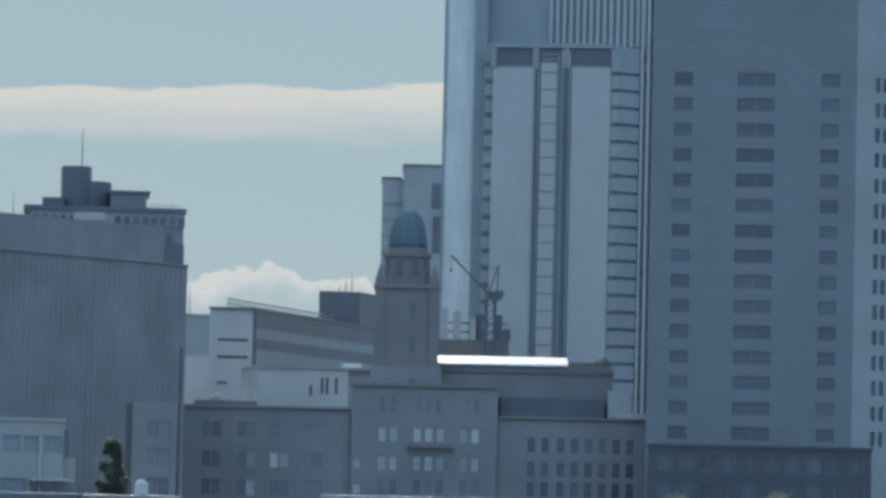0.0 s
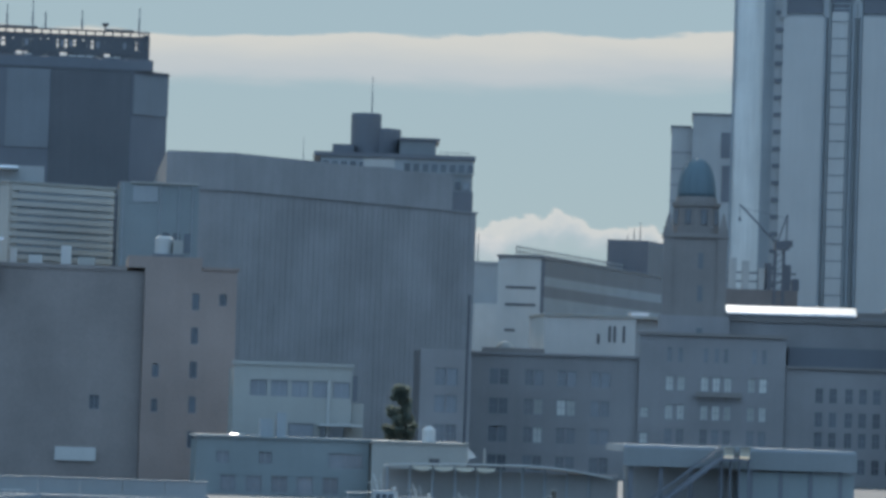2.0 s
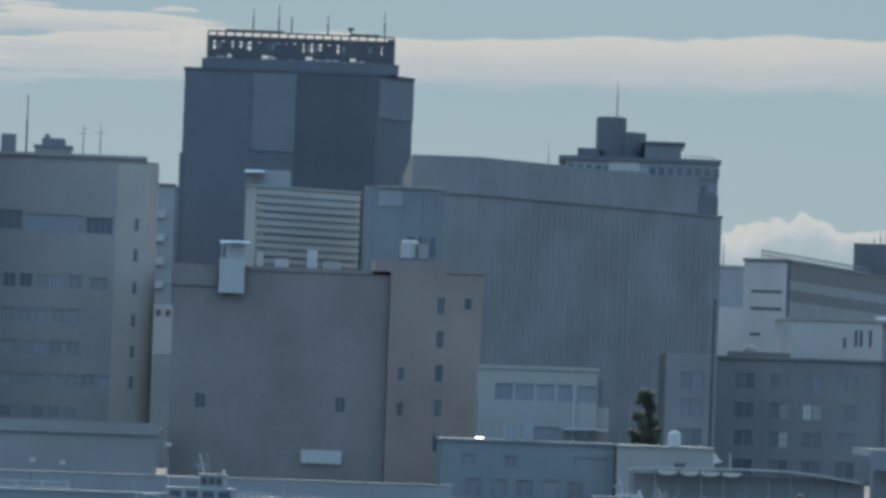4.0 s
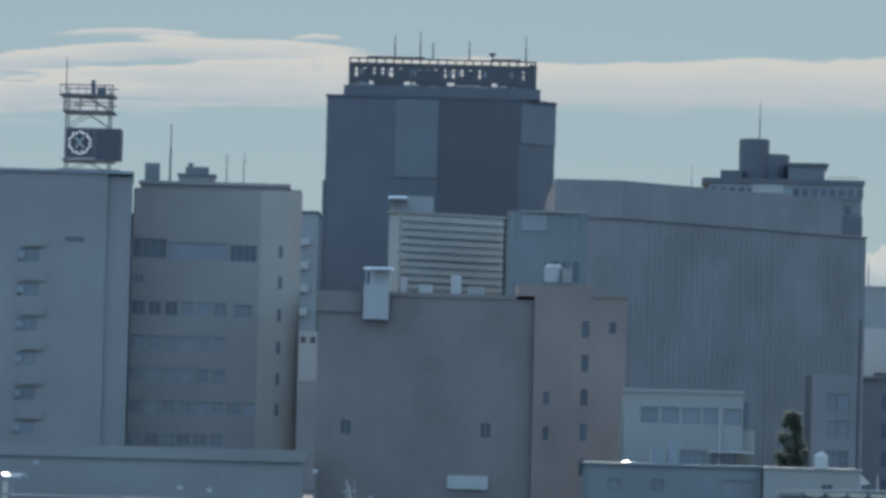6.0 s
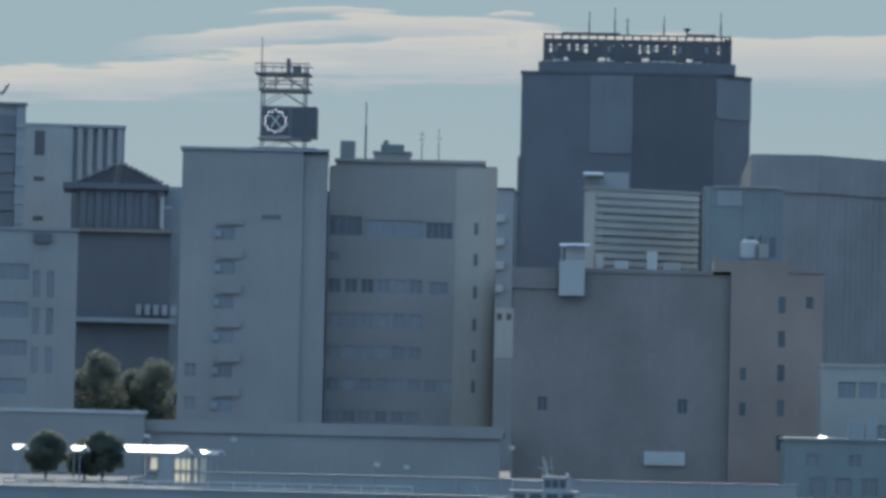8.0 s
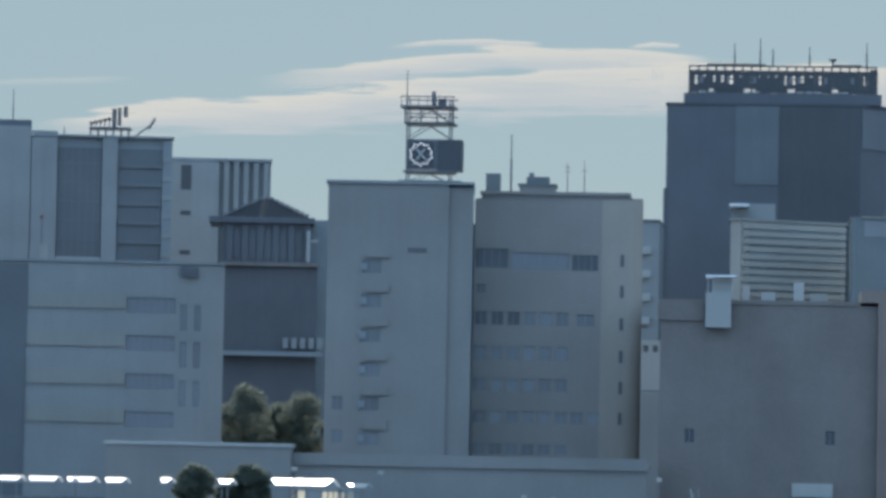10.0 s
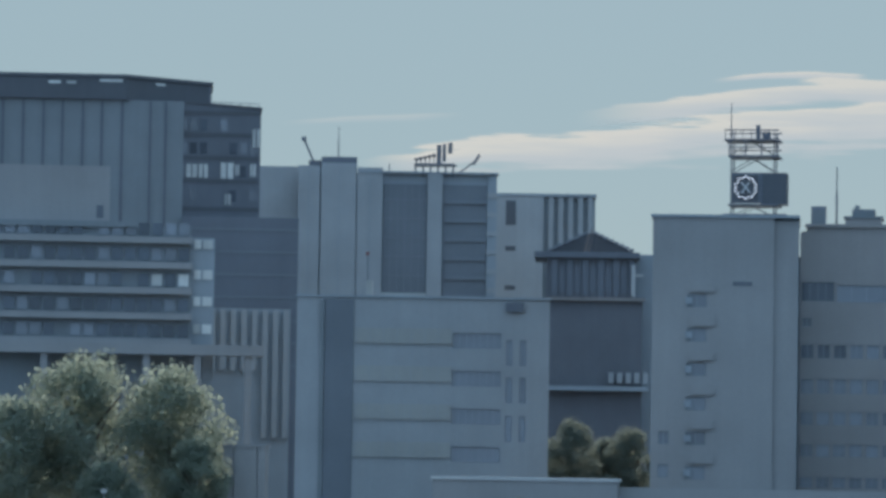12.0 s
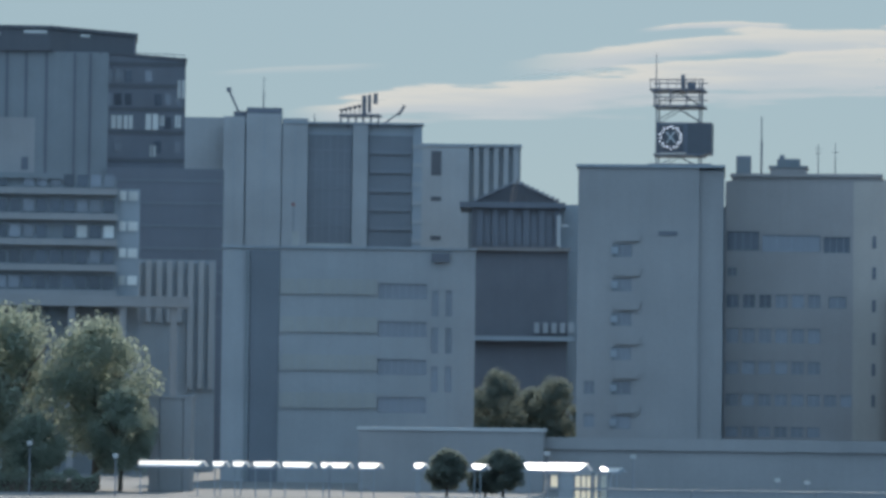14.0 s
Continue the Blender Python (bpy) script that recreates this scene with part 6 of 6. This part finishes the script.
# ---- clouds far behind the town ----
def cloud_material(name, colour, strength, size, soft, rough=0.5):
    m = bpy.data.materials.new(name)
    m.use_nodes = True
    n, l = m.node_tree.nodes, m.node_tree.links
    n.remove(n["Principled BSDF"])
    uv = n.new("ShaderNodeTexCoord")
    sep = n.new("ShaderNodeSeparateXYZ")
    l.new(uv.outputs["UV"], sep.inputs[0])
    mp = n.new("ShaderNodeMapping")
    mp.inputs["Scale"].default_value = size
    l.new(uv.outputs["Object"], mp.inputs["Vector"])
    ns = n.new("ShaderNodeTexNoise")
    ns.inputs["Scale"].default_value, ns.inputs["Detail"].default_value, ns.inputs["Roughness"].default_value = 1.0, 7, 0.55
    l.new(mp.outputs[0], ns.inputs["Vector"])

    def op(kind, a, b):
        k = n.new("ShaderNodeMath")
        k.operation = kind
        for i, s in enumerate((a, b)):
            if isinstance(s, (int, float)):
                k.inputs[i].default_value = s
            else:
                l.new(s, k.inputs[i])
        return k.outputs[0]

    wob = op("MULTIPLY", op("SUBTRACT", ns.outputs[0], 0.5), rough)
    v = op("ADD", sep.outputs[1], wob)

    def ramp(src, a, b):
        r = n.new("ShaderNodeMapRange")
        r.interpolation_type = "SMOOTHSTEP"
        r.inputs["From Min"].default_value, r.inputs["From Max"].default_value = a, b
        l.new(src, r.inputs["Value"])
        return r.outputs[0]

    top = ramp(op("SUBTRACT", 1.0, v), 0.12, 0.12 + soft[1])
    low = ramp(v, 0.12, 0.12 + soft[0])
    ends = op("MULTIPLY", ramp(sep.outputs[0], 0.0, soft[2]), ramp(op("SUBTRACT", 1.0, sep.outputs[0]), 0.0, soft[3]))
    a = op("MULTIPLY", op("MULTIPLY", top, low), op("MULTIPLY", ends, soft[4]))
    shade = n.new("ShaderNodeMix")
    shade.data_type = "RGBA"
    shade.inputs["A"].default_value = (colour[0] * 0.78, colour[1] * 0.86, colour[2] * 0.97, 1)
    shade.inputs["B"].default_value = (*colour, 1)
    l.new(ramp(v, 0.35, 0.85), shade.inputs["Factor"])
    em = n.new("ShaderNodeEmission")
    em.inputs[1].default_value = strength
    l.new(shade.outputs["Result"], em.inputs[0])
    tr = n.new("ShaderNodeBsdfTransparent")
    mx = n.new("ShaderNodeMixShader")
    l.new(a, mx.inputs[0])
    l.new(tr.outputs[0], mx.inputs[1])
    l.new(em.outputs[0], mx.inputs[2])
    l.new(mx.outputs[0], n["Material Output"].inputs[0])
    return m


def cloud(x0, x1, lows, highs, y, mat, label):
    """A far sheet of cloud between a lower and an upper outline, each of a few heights."""
    nx, nz = 40, 6

    def line(hs, u):
        k = u * (len(hs) - 1)
        i = min(int(k), len(hs) - 2)
        return hs[i] + (hs[i + 1] - hs[i]) * (k - i)

    verts, faces, uvs = [], [], []
    for j in range(nz + 1):
        for i in range(nx + 1):
            u, v = i / nx, j / nz
            verts.append((x0 + (x1 - x0) * u, y, line(lows, u) * (1 - v) + line(highs, u) * v))
            uvs.append((u, v))
    for j in range(nz):
        for i in range(nx):
            a = j * (nx + 1) + i
            faces.append((a, a + 1, a + nx + 2, a + nx + 1))
    me = bpy.data.meshes.new("cloud")
    me.from_pydata(verts, [], faces)
    lay = me.uv_layers.new()
    for p in me.polygons:
        for li in p.loop_indices:
            lay.data[li].uv = uvs[me.loops[li].vertex_index]
    me.materials.append(mat)
    ob = new("cloud", me)
    ob.visible_shadow = False
    return tagged(ob, label, "cloud", "far clouds", "structure")


WARM = (0.80, 0.79, 0.74)
BAND = cloud_material("stratus_band", WARM, 0.80, (0.006, 1, 0.03), (0.30, 0.06, 0.06, 0.06, 0.9))
WISP = cloud_material("thin_wisp", WARM, 0.81, (0.006, 1, 0.085), (0.25, 0.09, 0.25, 0.12, 0.92), 1.0)
FAINT = cloud_material("faint_wisp", WARM, 0.81, (0.008, 1, 0.05), (0.35, 0.2, 0.3, 0.3, 0.3), 0.75)
PUFF = cloud_material("low_cumulus", (0.80, 0.80, 0.775), 0.82, (0.04, 1, 0.05), (0.6, 0.08, 0.10, 0.10, 0.78), 0.8)
cloud(-160, 900, [310, 318, 319, 323, 330, 332], [392, 394, 400, 408, 421, 416], 4000, BAND, "long pale stratus band low in the sky")
cloud(-560, -60, [294, 304, 309, 313, 315, 317], [342, 360, 378, 386, 392, 392], 4000, WISP, "pale wispy cloud streak")
cloud(-540, -60, [340, 351, 361, 364, 367, 360], [367, 381, 395, 406, 400, 390], 4010, WISP, "pale wispy cloud streak")
cloud(-760, -420, [300, 295, 300, 302, 306], [320, 338, 350, 357, 360], 4020, WISP, "pale wispy cloud streak")
cloud(-700, -560, [328, 332, 336], [336, 344, 342], 4030, FAINT, "faint thin cloud wisp")
cloud(-400, -240, [392, 396, 398, 398], [398, 406, 408, 404], 4015, WISP, "pale wispy cloud streak")
cloud(-160, -105, [396, 397, 397], [401, 405, 403], 4015, WISP, "faint thin cloud wisp")
cloud(-840, -640, [350, 354, 358], [358, 366, 368], 4030, FAINT, "faint thin cloud wisp")
cloud(395, 625, [160, 164, 166, 168, 166, 164], [196, 208, 212, 218, 224, 233, 219, 213, 219, 218, 206, 198], 4000, PUFF, "low white cumulus bank near the horizon")
cloud(340, 450, [150, 155, 160], [180, 200, 204, 196], 4010, PUFF, "low white cumulus bank near the horizon")
